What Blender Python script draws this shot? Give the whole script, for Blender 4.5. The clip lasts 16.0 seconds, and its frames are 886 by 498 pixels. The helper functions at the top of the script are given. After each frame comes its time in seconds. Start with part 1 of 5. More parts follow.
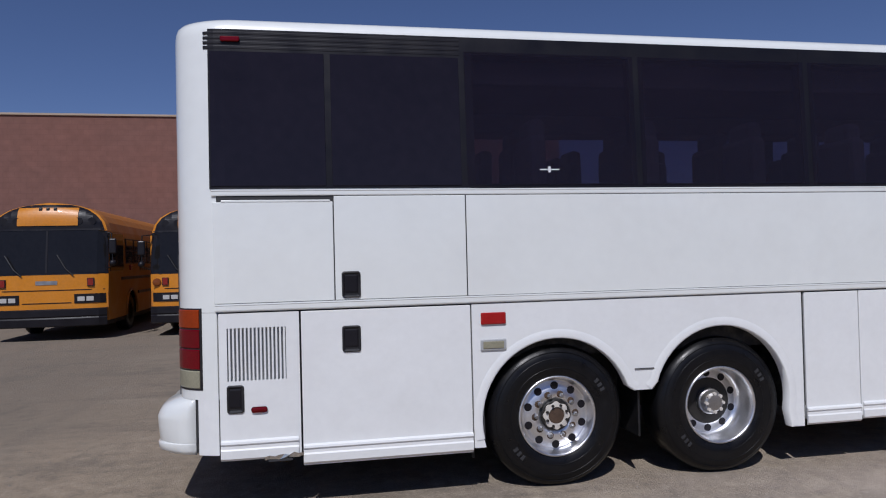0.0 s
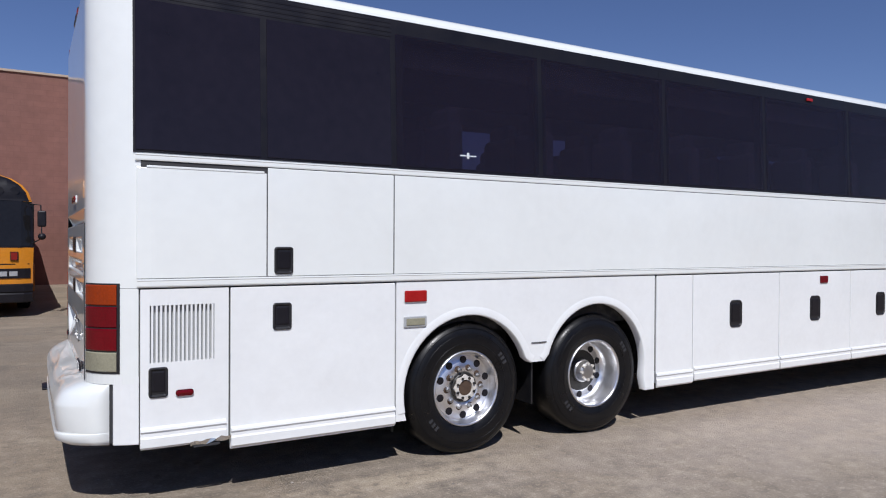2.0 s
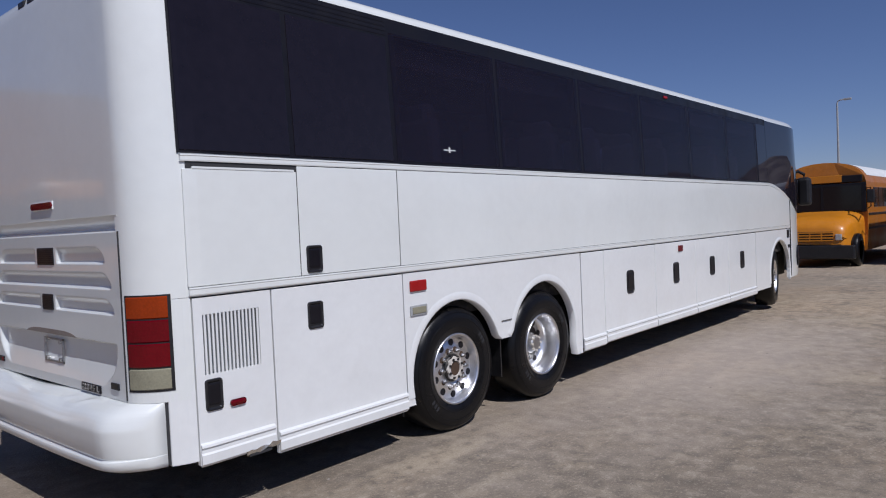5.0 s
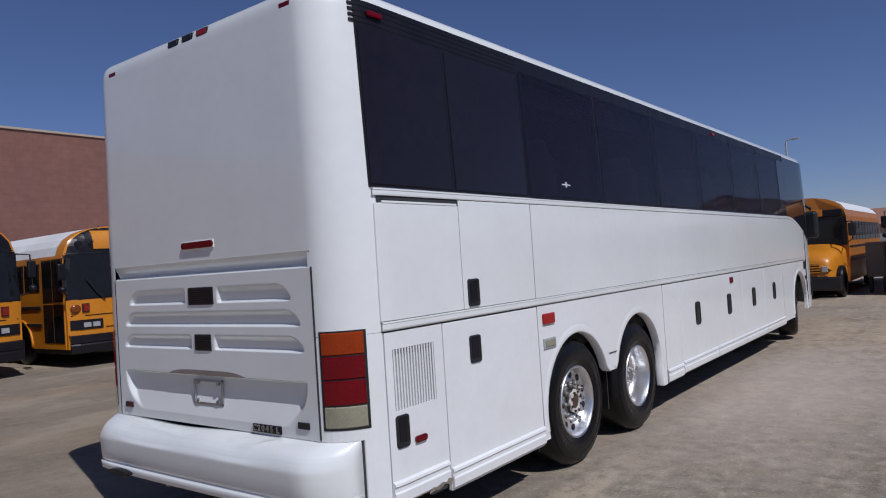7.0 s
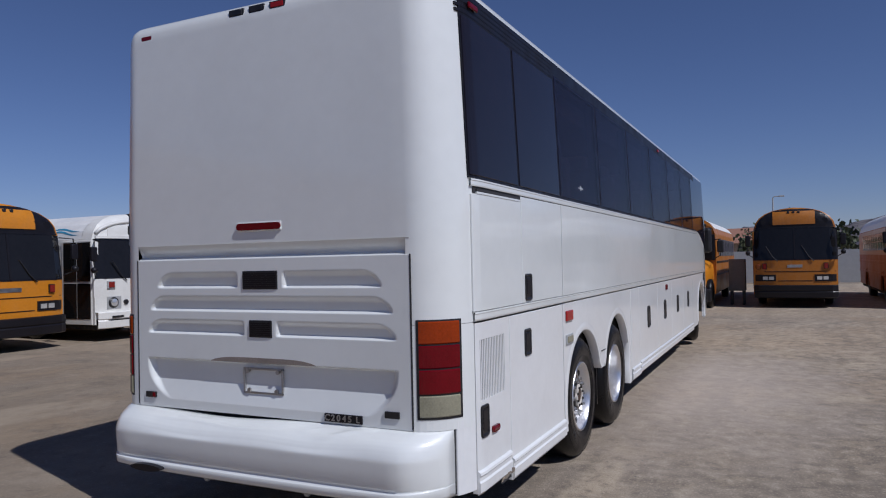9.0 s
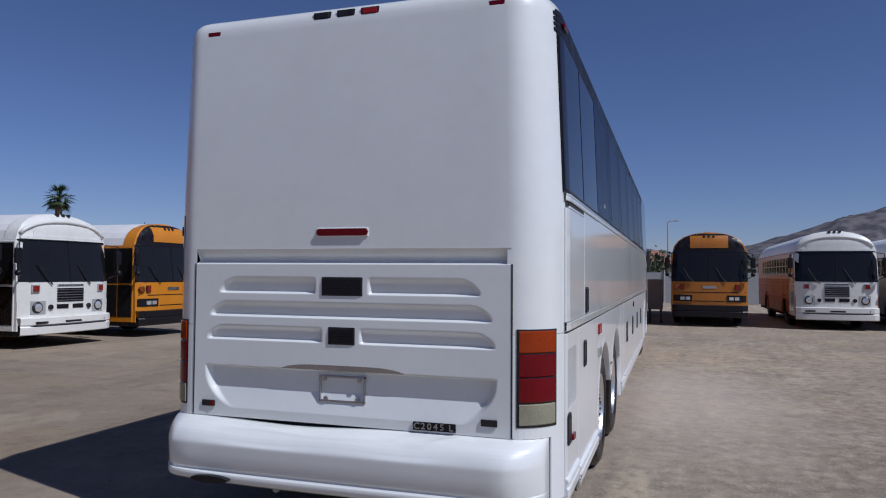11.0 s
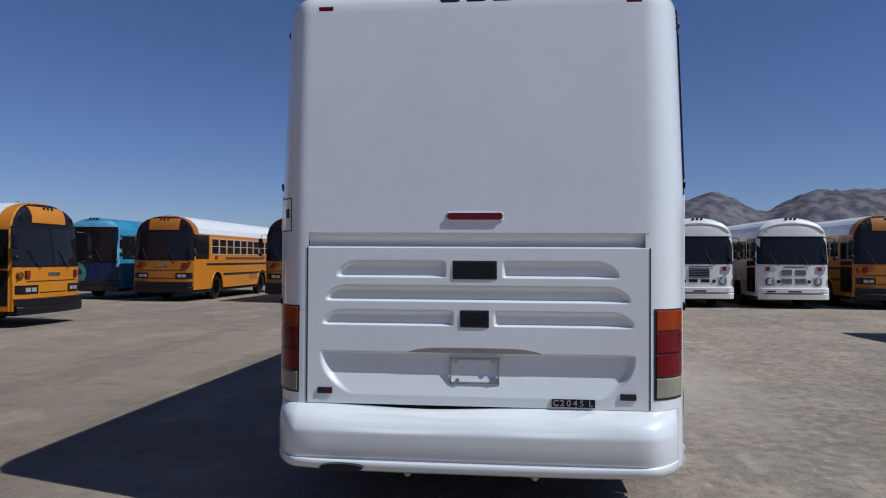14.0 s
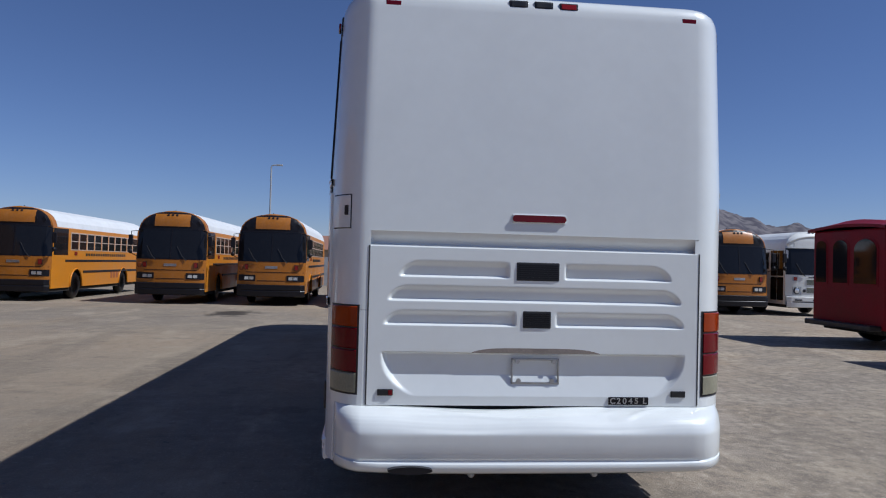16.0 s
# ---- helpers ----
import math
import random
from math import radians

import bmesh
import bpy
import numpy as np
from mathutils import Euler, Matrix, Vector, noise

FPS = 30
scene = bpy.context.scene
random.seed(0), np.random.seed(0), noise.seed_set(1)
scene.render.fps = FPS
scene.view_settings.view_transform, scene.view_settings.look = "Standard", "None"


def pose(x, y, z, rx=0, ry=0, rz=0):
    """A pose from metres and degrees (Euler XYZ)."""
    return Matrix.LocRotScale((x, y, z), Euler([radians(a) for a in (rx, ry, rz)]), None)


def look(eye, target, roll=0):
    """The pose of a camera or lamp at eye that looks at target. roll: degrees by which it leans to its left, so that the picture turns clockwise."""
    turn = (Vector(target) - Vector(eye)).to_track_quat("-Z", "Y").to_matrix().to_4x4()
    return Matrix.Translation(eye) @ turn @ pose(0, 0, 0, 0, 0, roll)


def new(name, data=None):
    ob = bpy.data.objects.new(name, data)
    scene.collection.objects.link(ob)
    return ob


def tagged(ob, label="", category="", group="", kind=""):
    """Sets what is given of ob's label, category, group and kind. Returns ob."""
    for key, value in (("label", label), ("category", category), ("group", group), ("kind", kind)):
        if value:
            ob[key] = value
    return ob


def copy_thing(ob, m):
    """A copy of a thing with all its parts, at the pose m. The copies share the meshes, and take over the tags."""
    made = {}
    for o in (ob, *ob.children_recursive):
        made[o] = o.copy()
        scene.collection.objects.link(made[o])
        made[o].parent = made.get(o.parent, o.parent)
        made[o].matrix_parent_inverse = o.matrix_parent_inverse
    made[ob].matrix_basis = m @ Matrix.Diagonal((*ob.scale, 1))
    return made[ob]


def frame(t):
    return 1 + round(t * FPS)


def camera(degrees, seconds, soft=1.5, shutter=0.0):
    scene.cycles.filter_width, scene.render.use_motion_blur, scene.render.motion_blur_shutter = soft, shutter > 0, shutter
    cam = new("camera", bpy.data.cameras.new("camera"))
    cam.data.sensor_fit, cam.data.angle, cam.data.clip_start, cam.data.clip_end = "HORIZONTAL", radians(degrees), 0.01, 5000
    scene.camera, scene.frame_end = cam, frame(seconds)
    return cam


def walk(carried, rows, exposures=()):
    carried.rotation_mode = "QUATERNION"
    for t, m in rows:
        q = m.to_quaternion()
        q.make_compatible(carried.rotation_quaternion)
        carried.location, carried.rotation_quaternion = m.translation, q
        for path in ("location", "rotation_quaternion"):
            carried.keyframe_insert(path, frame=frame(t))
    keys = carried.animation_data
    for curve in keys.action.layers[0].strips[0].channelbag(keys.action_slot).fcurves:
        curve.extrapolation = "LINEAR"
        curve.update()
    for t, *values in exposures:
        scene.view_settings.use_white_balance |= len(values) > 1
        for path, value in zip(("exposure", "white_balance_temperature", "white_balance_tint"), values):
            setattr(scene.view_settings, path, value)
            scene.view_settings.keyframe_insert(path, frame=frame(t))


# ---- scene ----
cam = camera(64.0, 16.0, 1.1)
PATH = [
    (0, (-0.048, 0.273, 1.594), (0.331, 2.237, 1.622), -1.4),
    (0.5, (-0.366, 0.313, 1.569), (0.147, 2.246, 1.58), 0.3),
    (1, (-0.653, 0.344, 1.547), (-0.028, 2.243, 1.518), 1.1),
    (1.5, (-0.903, 0.444, 1.55), (-0.101, 2.276, 1.535), 0.1),
    (2, (-1.155, 0.546, 1.563), (-0.146, 2.272, 1.544), 0.3),
    (2.5, (-1.422, 0.569, 1.582), (-0.239, 2.182, 1.561), -0.9),
    (3, (-1.623, 0.676, 1.575), (-0.304, 2.179, 1.553), -0.4),
    (3.5, (-1.854, 0.883, 1.583), (-0.467, 2.323, 1.569), -0.9),
    (3.7, (-1.955, 0.933, 1.581), (-0.533, 2.34, 1.576), -1.3),
    (5.8, (-3.016, 1.764, 1.64), (-1.471, 3.033, 1.571), -1.8),
    (6, (-3.114, 1.855, 1.627), (-1.552, 3.103, 1.586), -0.9),
    (6.5, (-3.248, 2.064, 1.641), (-1.668, 3.29, 1.654), -2.1),
    (7, (-3.429, 2.361, 1.629), (-1.834, 3.567, 1.673), -3.7),
    (7.5, (-3.678, 2.607, 1.634), (-2.052, 3.772, 1.652), -2.4),
    (8, (-3.879, 2.863, 1.631), (-2.24, 4.008, 1.67), -0.5),
    (8.5, (-3.988, 3.141, 1.624), (-2.26, 4.147, 1.667), -2.6),
    (8.7, (-4.042, 3.249, 1.625), (-2.279, 4.194, 1.664), -2.2),
    (10.8, (-4.51, 4.248, 1.603), (-2.623, 4.907, 1.654), 0.7),
    (11, (-4.569, 4.353, 1.61), (-2.669, 4.974, 1.68), 0.4),
    (11.5, (-4.68, 4.589, 1.606), (-2.766, 5.161, 1.694), 1.3),
    (12, (-4.731, 4.851, 1.598), (-2.796, 5.349, 1.678), 0.4),
    (12.5, (-4.805, 5.103, 1.605), (-2.863, 5.572, 1.69), 1.3),
    (13, (-4.927, 5.375, 1.614), (-2.963, 5.752, 1.644), 0.3),
    (13.5, (-4.977, 5.624, 1.594), (-2.999, 5.916, 1.634), 1.2),
    (14, (-4.995, 5.936, 1.601), (-3.005, 6.139, 1.627), 0.3),
    (14.5, (-5.032, 6.256, 1.594), (-3.033, 6.308, 1.637), 0.7),
    (15, (-5.08, 6.553, 1.597), (-3.08, 6.501, 1.616), 0.9),
    (15.5, (-5.028, 6.867, 1.588), (-3.033, 6.732, 1.62), -0.7),
    (16, (-4.996, 7.167, 1.568), (-3.007, 6.961, 1.609), 1.5),
]
LIGHT = [(0, -0.39, 5950, 14), (1.0, -0.41, 5980, 14), (1.5, 0.0, 6000, 13), (2, 0.06, 6040, 12), (2.5, 0.03, 6040, 12), (3, -0.19, 6000, 13), (3.5, -0.24, 5980, 14), (7, -0.36, 5930, 14), (8.5, -0.40, 5870, 14), (11, -0.28, 5770, 13), (13, -0.20, 5690, 11), (14.5, -0.20, 5720, 9), (16, -0.04, 5720, 9)]
walk(cam, [(t, look(eye, target, roll)) for t, eye, target, roll in PATH], LIGHT)

SUN = Vector((-0.76, -2.50, 3.12)).normalized()

# ---- world, sun ----
world = bpy.data.worlds.new("sky")
scene.world = world
world.use_nodes = True
wn = world.node_tree.nodes
sky = wn.new("ShaderNodeTexSky")
sky.sky_type = "NISHITA"
sky.sun_disc = False
sky.sun_elevation = math.asin(SUN.z)
sky.sun_rotation = math.atan2(SUN.x, SUN.y) % (2 * math.pi)
sky.altitude = 1500
sky.air_density = 1.0
sky.dust_density = 0.4
sky.ozone_density = 5.0
wn["Background"].inputs["Strength"].default_value = 0.069
clear = wn.new("ShaderNodeVectorMath")
clear.operation = "MULTIPLY"
clear.inputs[1].default_value = (1.0, 0.915, 1.03)  # deep desert blue
world.node_tree.links.new(sky.outputs[0], clear.inputs[0])
world.node_tree.links.new(clear.outputs[0], wn["Background"].inputs["Color"])
sun = new("sun", bpy.data.lights.new("sun", "SUN"))
sun.data.energy = 4.0
sun.data.angle = radians(0.55)
sun.data.color = (1.0, 0.965, 0.915)
sun.matrix_world = look((0, 0, 30) , Vector((0, 0, 30)) - SUN)


# ---- materials ----
def mat(name, base, rough=0.5, metal=0.0, var=0.12, scale=3.0, bump=0.0, bscale=60.0, coat=0.0, dust=0.0, rvar=0.1, piece=0.0, spec=0.5):
    m = bpy.data.materials.new(name)
    m.use_nodes = True
    n, l = m.node_tree.nodes, m.node_tree.links
    b = n["Principled BSDF"]
    b.inputs["Metallic"].default_value = metal
    b.inputs["Specular IOR Level"].default_value = spec
    b.inputs["Coat Weight"].default_value = coat
    b.inputs["Coat Roughness"].default_value = 0.08
    tc = n.new("ShaderNodeTexCoord")
    a = n.new("ShaderNodeTexNoise")
    a.inputs["Scale"].default_value = scale
    a.inputs["Detail"].default_value = 6
    c = n.new("ShaderNodeTexNoise")
    c.inputs["Scale"].default_value = scale * 11
    c.inputs["Detail"].default_value = 4
    for t in (a, c):
        l.new(tc.outputs["Object"], t.inputs["Vector"])
    add = n.new("ShaderNodeMath")
    add.operation = "ADD"
    l.new(a.outputs["Fac"], add.inputs[0])
    l.new(c.outputs["Fac"], add.inputs[1])
    src = add.outputs[0]
    if piece:
        oi = n.new("ShaderNodeObjectInfo")
        mul = n.new("ShaderNodeMath")
        mul.operation = "MULTIPLY_ADD"
        mul.inputs[1].default_value = piece
        l.new(oi.outputs["Random"], mul.inputs[0])
        l.new(src, mul.inputs[2])
        src = mul.outputs[0]
    ramp = n.new("ShaderNodeMapRange")
    ramp.inputs["From Min"].default_value = 0.6
    ramp.inputs["From Max"].default_value = 1.4 + piece
    ramp.inputs["To Min"].default_value = 1 - var
    ramp.inputs["To Max"].default_value = 1 + var * 0.6
    l.new(src, ramp.inputs["Value"])
    mix = n.new("ShaderNodeVectorMath")
    mix.operation = "SCALE"
    mix.inputs[0].default_value = base
    l.new(ramp.outputs[0], mix.inputs["Scale"])
    col = mix.outputs[0]
    if dust:
        d = n.new("ShaderNodeTexNoise")
        d.inputs["Scale"].default_value = scale * 2.7
        d.inputs["Detail"].default_value = 8
        l.new(tc.outputs["Object"], d.inputs["Vector"])
        r = n.new("ShaderNodeMapRange")
        r.inputs["From Min"].default_value = 0.45
        r.inputs["From Max"].default_value = 0.75
        r.inputs["To Max"].default_value = dust
        l.new(d.outputs["Fac"], r.inputs["Value"])
        mx = n.new("ShaderNodeMix")
        mx.data_type = "RGBA"
        mx.inputs["B"].default_value = (0.36, 0.31, 0.25, 1)
        l.new(r.outputs[0], mx.inputs["Factor"])
        l.new(col, mx.inputs["A"])
        col = mx.outputs["Result"]
    l.new(col, b.inputs["Base Color"])
    rr = n.new("ShaderNodeMapRange")
    rr.inputs["From Min"].default_value = 0.3
    rr.inputs["From Max"].default_value = 0.7
    rr.inputs["To Min"].default_value = max(0.01, rough - rvar)
    rr.inputs["To Max"].default_value = min(1, rough + rvar)
    l.new(a.outputs["Fac"], rr.inputs["Value"])
    l.new(rr.outputs[0], b.inputs["Roughness"])
    if bump:
        e = n.new("ShaderNodeTexNoise")
        e.inputs["Scale"].default_value = bscale
        e.inputs["Detail"].default_value = 5
        l.new(tc.outputs["Object"], e.inputs["Vector"])
        bp = n.new("ShaderNodeBump")
        bp.inputs["Strength"].default_value = bump
        bp.inputs["Distance"].default_value = 0.01
        l.new(e.outputs["Fac"], bp.inputs["Height"])
        l.new(bp.outputs[0], b.inputs["Normal"])
    return m


def glassy(name, base, rough=0.03, spec=0.5):
    return mat(name, base, rough, 0, 0.25, 1.3, rvar=0.015, spec=spec, bump=0.02, bscale=1.5)


def lens_mat(name, base):
    return mat(name, base, 0.16, 0, 0.25, 8, bump=0.08, bscale=70, rvar=0.04, spec=0.35)


WHITE = mat("white_paint", (0.80, 0.82, 0.79), 0.34, 0, 0.035, 1.1, bump=0.012, bscale=2.2, coat=0.9, dust=0.05, rvar=0.06)
WHITE_LOW = mat("white_paint_dusty", (0.81, 0.82, 0.805), 0.38, 0, 0.04, 2.0, bump=0.015, bscale=3.0, coat=0.7, dust=0.05, rvar=0.06)
GAP = mat("seam_rubber", (0.035, 0.035, 0.037), 0.7)
BLACK = mat("black_plastic", (0.013, 0.013, 0.015), 0.42, 0, 0.3, 9, dust=0.03)
BLACK_TRIM = mat("black_trim", (0.010, 0.009, 0.012), 0.4, 0, 0.2, 5, spec=0.3)
UNDER = mat("underbody", (0.015, 0.014, 0.013), 0.9, 0, 0.4, 6, dust=0.15)
GLASS = glassy("tinted_glass", (0.014, 0.0105, 0.015), 0.03, 0.36)
CLEAR_TINT = glassy("smoked_glass", (0.021, 0.016, 0.025), 0.03, 0.42)
tn, tl = CLEAR_TINT.node_tree.nodes, CLEAR_TINT.node_tree.links
through_glass = tn.new("ShaderNodeBsdfTransparent")
through_glass.inputs["Color"].default_value = (0.80, 0.76, 0.88, 1)
smoke = tn.new("ShaderNodeMixShader")
smoke.inputs["Fac"].default_value = 0.57
tl.new(tn["Principled BSDF"].outputs[0], smoke.inputs[1])
tl.new(through_glass.outputs[0], smoke.inputs[2])
tl.new(smoke.outputs[0], tn["Material Output"].inputs["Surface"])
SHIELD = glassy("windshield_glass", (0.013, 0.0125, 0.0135), 0.06, 0.3)
RUBBER = mat("tyre_rubber", (0.0055, 0.0055, 0.0065), 0.34, 0, 0.3, 9, bump=0.08, bscale=120, dust=0.008, spec=0.28)
TYRE_MARK = mat("scuffed_rubber", (0.03, 0.03, 0.033), 0.7, 0, 0.4, 30)
ALLOY = mat("polished_aluminium", (0.86, 0.86, 0.87), 0.36, 1.0, 0.12, 9, rvar=0.08, dust=0.06)
ALLOY_DULL = mat("dull_aluminium", (0.5, 0.5, 0.5), 0.4, 1.0, 0.25, 9, dust=0.25)
GREASE = mat("dark_grease", (0.02, 0.018, 0.016), 0.5, 0, 0.5, 25)
GRIME = mat("brown_grime", (0.27, 0.225, 0.19), 0.8, 0, 0.3, 12)
CHALKY = mat("chalky_primer", (0.62, 0.58, 0.52), 0.7, 0, 0.3, 40)
RUST = mat("rusty_steel", (0.09, 0.055, 0.035), 0.8, 0.2, 0.5, 30)
CHROME = mat("chrome", (0.75, 0.75, 0.76), 0.12, 1.0, 0.05, 9)
RED_LENS = lens_mat("red_lens", (0.14, 0.0005, 0.005))
BRIGHT_RED = lens_mat("red_reflector", (0.36, 0.015, 0.015))
DULL_AMBER = lens_mat("worn_amber_lens", (0.20, 0.055, 0.012))
DULL_RED = lens_mat("worn_red_lens", (0.22, 0.02, 0.015))
AMBER_LENS = lens_mat("amber_lens", (0.29, 0.034, 0.002))
CLEAR_LENS = lens_mat("clear_lens", (0.29, 0.275, 0.195))
LAMP = mat("headlamp_glass", (0.75, 0.76, 0.76), 0.12, 0.6, 0.2, 25)
# darker copy of the bus yellow, with shade put into the colour
SHADED_YELLOW = mat("shaded_bus_yellow", (0.43, 0.145, 0.008), 0.45, 0, 0.2, 2.0, dust=0.08, coat=0.1)
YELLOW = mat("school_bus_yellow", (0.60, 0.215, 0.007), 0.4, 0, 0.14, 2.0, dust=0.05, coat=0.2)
ROOF_WHITE = mat("roof_white", (0.74, 0.74, 0.72), 0.5, 0, 0.07, 1.5, dust=0.12)
PALE_GRILLE = mat("pale_grille_paint", (0.42, 0.43, 0.33), 0.6, 0, 0.2, 5, dust=0.15)
BUS_WHITE = mat("bus_white", (0.74, 0.735, 0.69), 0.42, 0, 0.07, 2.5, dust=0.12)
CREAM = mat("dusty_cream_paint", (0.55, 0.42, 0.33), 0.5, 0, 0.1, 2, dust=0.2)
BLUE = mat("sky_blue_paint", (0.05, 0.27, 0.44), 0.4, 0, 0.5, 1.6)
PALE_BLUE = mat("light_blue_paint", (0.16, 0.42, 0.58), 0.4, 0, 0.5, 2.2)
BLUE_DARK = mat("deep_blue_paint", (0.008, 0.024, 0.09), 0.4, 0, 0.6, 2.4)
GREEN = mat("sea_green_paint", (0.10, 0.30, 0.22), 0.4, 0, 0.4, 3)
BROWN = mat("rust_orange_paint", (0.36, 0.11, 0.035), 0.5, 0, 0.12, 2, dust=0.15)
MAROON = mat("maroon_paint", (0.20, 0.005, 0.011), 0.45, 0, 0.3, 2, spec=0.2)
DULL_METAL = mat("dusty_sheet_metal", (0.22, 0.205, 0.185), 0.6, 0.2, 0.2, 4, dust=0.15)
GREY_METAL = mat("galvanised_grey", (0.45, 0.46, 0.46), 0.5, 0.3, 0.12, 4, dust=0.1)
TRUNK = mat("palm_bark", (0.16, 0.11, 0.07), 0.9, 0, 0.4, 8, bump=0.6, bscale=20)
FROND = mat("palm_leaf", (0.045, 0.075, 0.025), 0.6, 0, 0.4, 3)
BUSH = mat("shrub_leaf", (0.06, 0.075, 0.035), 0.7, 0, 0.4, 3)
CLOTH = mat("grey_seat_cloth", (0.05, 0.05, 0.06), 0.9, 0, 0.3, 20)
LINING = mat("grey_cabin_lining", (0.045, 0.043, 0.045), 0.8, 0, 0.1, 3)
STUCCO = mat("tan_stucco", (0.42, 0.33, 0.25), 0.9, 0, 0.1, 3)
TILE = mat("roof_tile", (0.30, 0.15, 0.10), 0.8, 0, 0.2, 6)


def ground_material():
    m = bpy.data.materials.new("gravelly_asphalt")
    m.use_nodes = True
    n, l = m.node_tree.nodes, m.node_tree.links
    b = n["Principled BSDF"]
    tc = n.new("ShaderNodeTexCoord")

    def noise_tex(scale, detail=8, rough=0.6, stretch=None):
        t = n.new("ShaderNodeTexNoise")
        t.inputs["Scale"].default_value = scale
        t.inputs["Detail"].default_value = detail
        t.inputs["Roughness"].default_value = rough
        if stretch:
            mp = n.new("ShaderNodeMapping")
            mp.inputs["Scale"].default_value = stretch
            mp.inputs["Rotation"].default_value = (0, 0, 0.5)
            l.new(tc.outputs["Object"], mp.inputs["Vector"])
            l.new(mp.outputs[0], t.inputs["Vector"])
        else:
            l.new(tc.outputs["Object"], t.inputs["Vector"])
        return t.outputs["Fac"]

    def rng(v, a, c, lo=0.0, hi=1.0):
        r = n.new("ShaderNodeMapRange")
        for k, x in zip(("From Min", "From Max", "To Min", "To Max"), (a, c, lo, hi)):
            r.inputs[k].default_value = x
        l.new(v, r.inputs["Value"])
        return r.outputs[0]

    def blend(f, a, c):
        x = n.new("ShaderNodeMix")
        x.data_type = "RGBA"
        l.new(f, x.inputs["Factor"])
        for k, v in (("A", a), ("B", c)):
            if isinstance(v, tuple):
                x.inputs[k].default_value = (*v, 1)
            else:
                l.new(v, x.inputs[k])
        return x.outputs["Result"]

    big = noise_tex(0.11, 6, 0.55, (1, 0.6, 1))
    mid = noise_tex(0.45, 6, 0.58)
    mid2 = noise_tex(1.9, 7, 0.62)
    fine = noise_tex(15, 8, 0.75)
    grit = noise_tex(70, 5, 0.75)
    spots = noise_tex(5.5, 4, 0.6)
    tyre = noise_tex(0.5, 5, 0.6, (0.12, 1.9, 1))
    tyre2 = noise_tex(0.9, 5, 0.6, (2.0, 0.16, 1))
    patch = noise_tex(0.28, 7, 0.6, (0.6, 1.0, 1))
    pale = noise_tex(0.65, 8, 0.66, (0.5, 1.3, 1))
    xyz = n.new("ShaderNodeSeparateXYZ")
    l.new(tc.outputs["Object"], xyz.inputs[0])
    far = n.new("ShaderNodeMath")
    far.operation = "MULTIPLY_ADD"
    far.inputs[1].default_value = 9.0
    l.new(mid, far.inputs[0])
    l.new(xyz.outputs["Y"], far.inputs[2])
    col = blend(rng(big, 0.42, 0.60), (0.275, 0.245, 0.212), (0.40, 0.328, 0.252))
    col = blend(rng(patch, 0.52, 0.62, 0, 0.75), col, (0.335, 0.262, 0.188))
    col = blend(rng(mid, 0.50, 0.66, 0, 0.6), col, (0.385, 0.335, 0.265))
    col = blend(rng(tyre, 0.53, 0.66, 0, 0.6), col, (0.205, 0.18, 0.152))
    col = blend(rng(tyre2, 0.54, 0.68, 0, 0.45), col, (0.215, 0.19, 0.165))
    col = blend(rng(pale, 0.55, 0.64, 0, 0.7), col, (0.47, 0.412, 0.332))
    col = blend(rng(pale, 0.43, 0.34, 0, 0.6), col, (0.19, 0.168, 0.142))
    col = blend(rng(mid2, 0.54, 0.68, 0, 0.4), col, (0.43, 0.375, 0.30))
    col = blend(rng(fine, 0.51, 0.68, 0, 0.6), col, (0.48, 0.425, 0.345))
    chips = noise_tex(26, 3, 0.5)
    clods = noise_tex(7.5, 6, 0.72)
    crumbs = noise_tex(38, 4, 0.7)
    near = rng(far.outputs[0], 13.0, 8.5, 0.25, 1.0)

    def scaled(v, k):
        q = n.new("ShaderNodeMath")
        q.operation = "MULTIPLY"
        l.new(v, q.inputs[0])
        l.new(k, q.inputs[1])
        return q.outputs[0]
    worn = noise_tex(1.1, 8, 0.7, (1.0, 0.7, 1))
    col = blend(rng(worn, 0.56, 0.63, 0, 0.5), col, (0.175, 0.158, 0.138))
    col = blend(rng(worn, 0.44, 0.37, 0, 0.45), col, (0.46, 0.41, 0.345))
    col = blend(scaled(rng(clods, 0.50, 0.63, 0, 0.7), near), col, (0.15, 0.139, 0.128))
    col = blend(scaled(rng(clods, 0.47, 0.35, 0, 0.55), near), col, (0.50, 0.45, 0.39))
    col = blend(scaled(rng(crumbs, 0.55, 0.68, 0, 0.55), near), col, (0.54, 0.49, 0.43))
    col = blend(rng(chips, 0.60, 0.70, 0, 0.4), col, (0.52, 0.47, 0.41))
    col = blend(rng(grit, 0.53, 0.68, 0, 0.65), col, (0.11, 0.098, 0.085))
    col = blend(rng(spots, 0.65, 0.72, 0, 0.6), col, (0.12, 0.106, 0.09))
    # the older, greyer surface between the rows of buses
    col = blend(rng(far.outputs[0], 10.0, 15.0, 0, 0.28), col, (0.15, 0.13, 0.105))
    # greyer ground behind the coach, a paler patch along its flank
    gx = n.new("ShaderNodeMath")
    gx.operation = "MULTIPLY_ADD"
    gx.inputs[1].default_value = 3.0
    l.new(mid, gx.inputs[0])
    l.new(xyz.outputs["X"], gx.inputs[2])
    gm = n.new("ShaderNodeMath")
    gm.operation = "MULTIPLY"
    l.new(rng(gx.outputs[0], 1.5, -2.0, 0, 0.62), gm.inputs[0])
    l.new(rng(far.outputs[0], 10.0, 12.5, 0, 1), gm.inputs[1])
    col = blend(gm.outputs[0], col, (0.165, 0.152, 0.138))
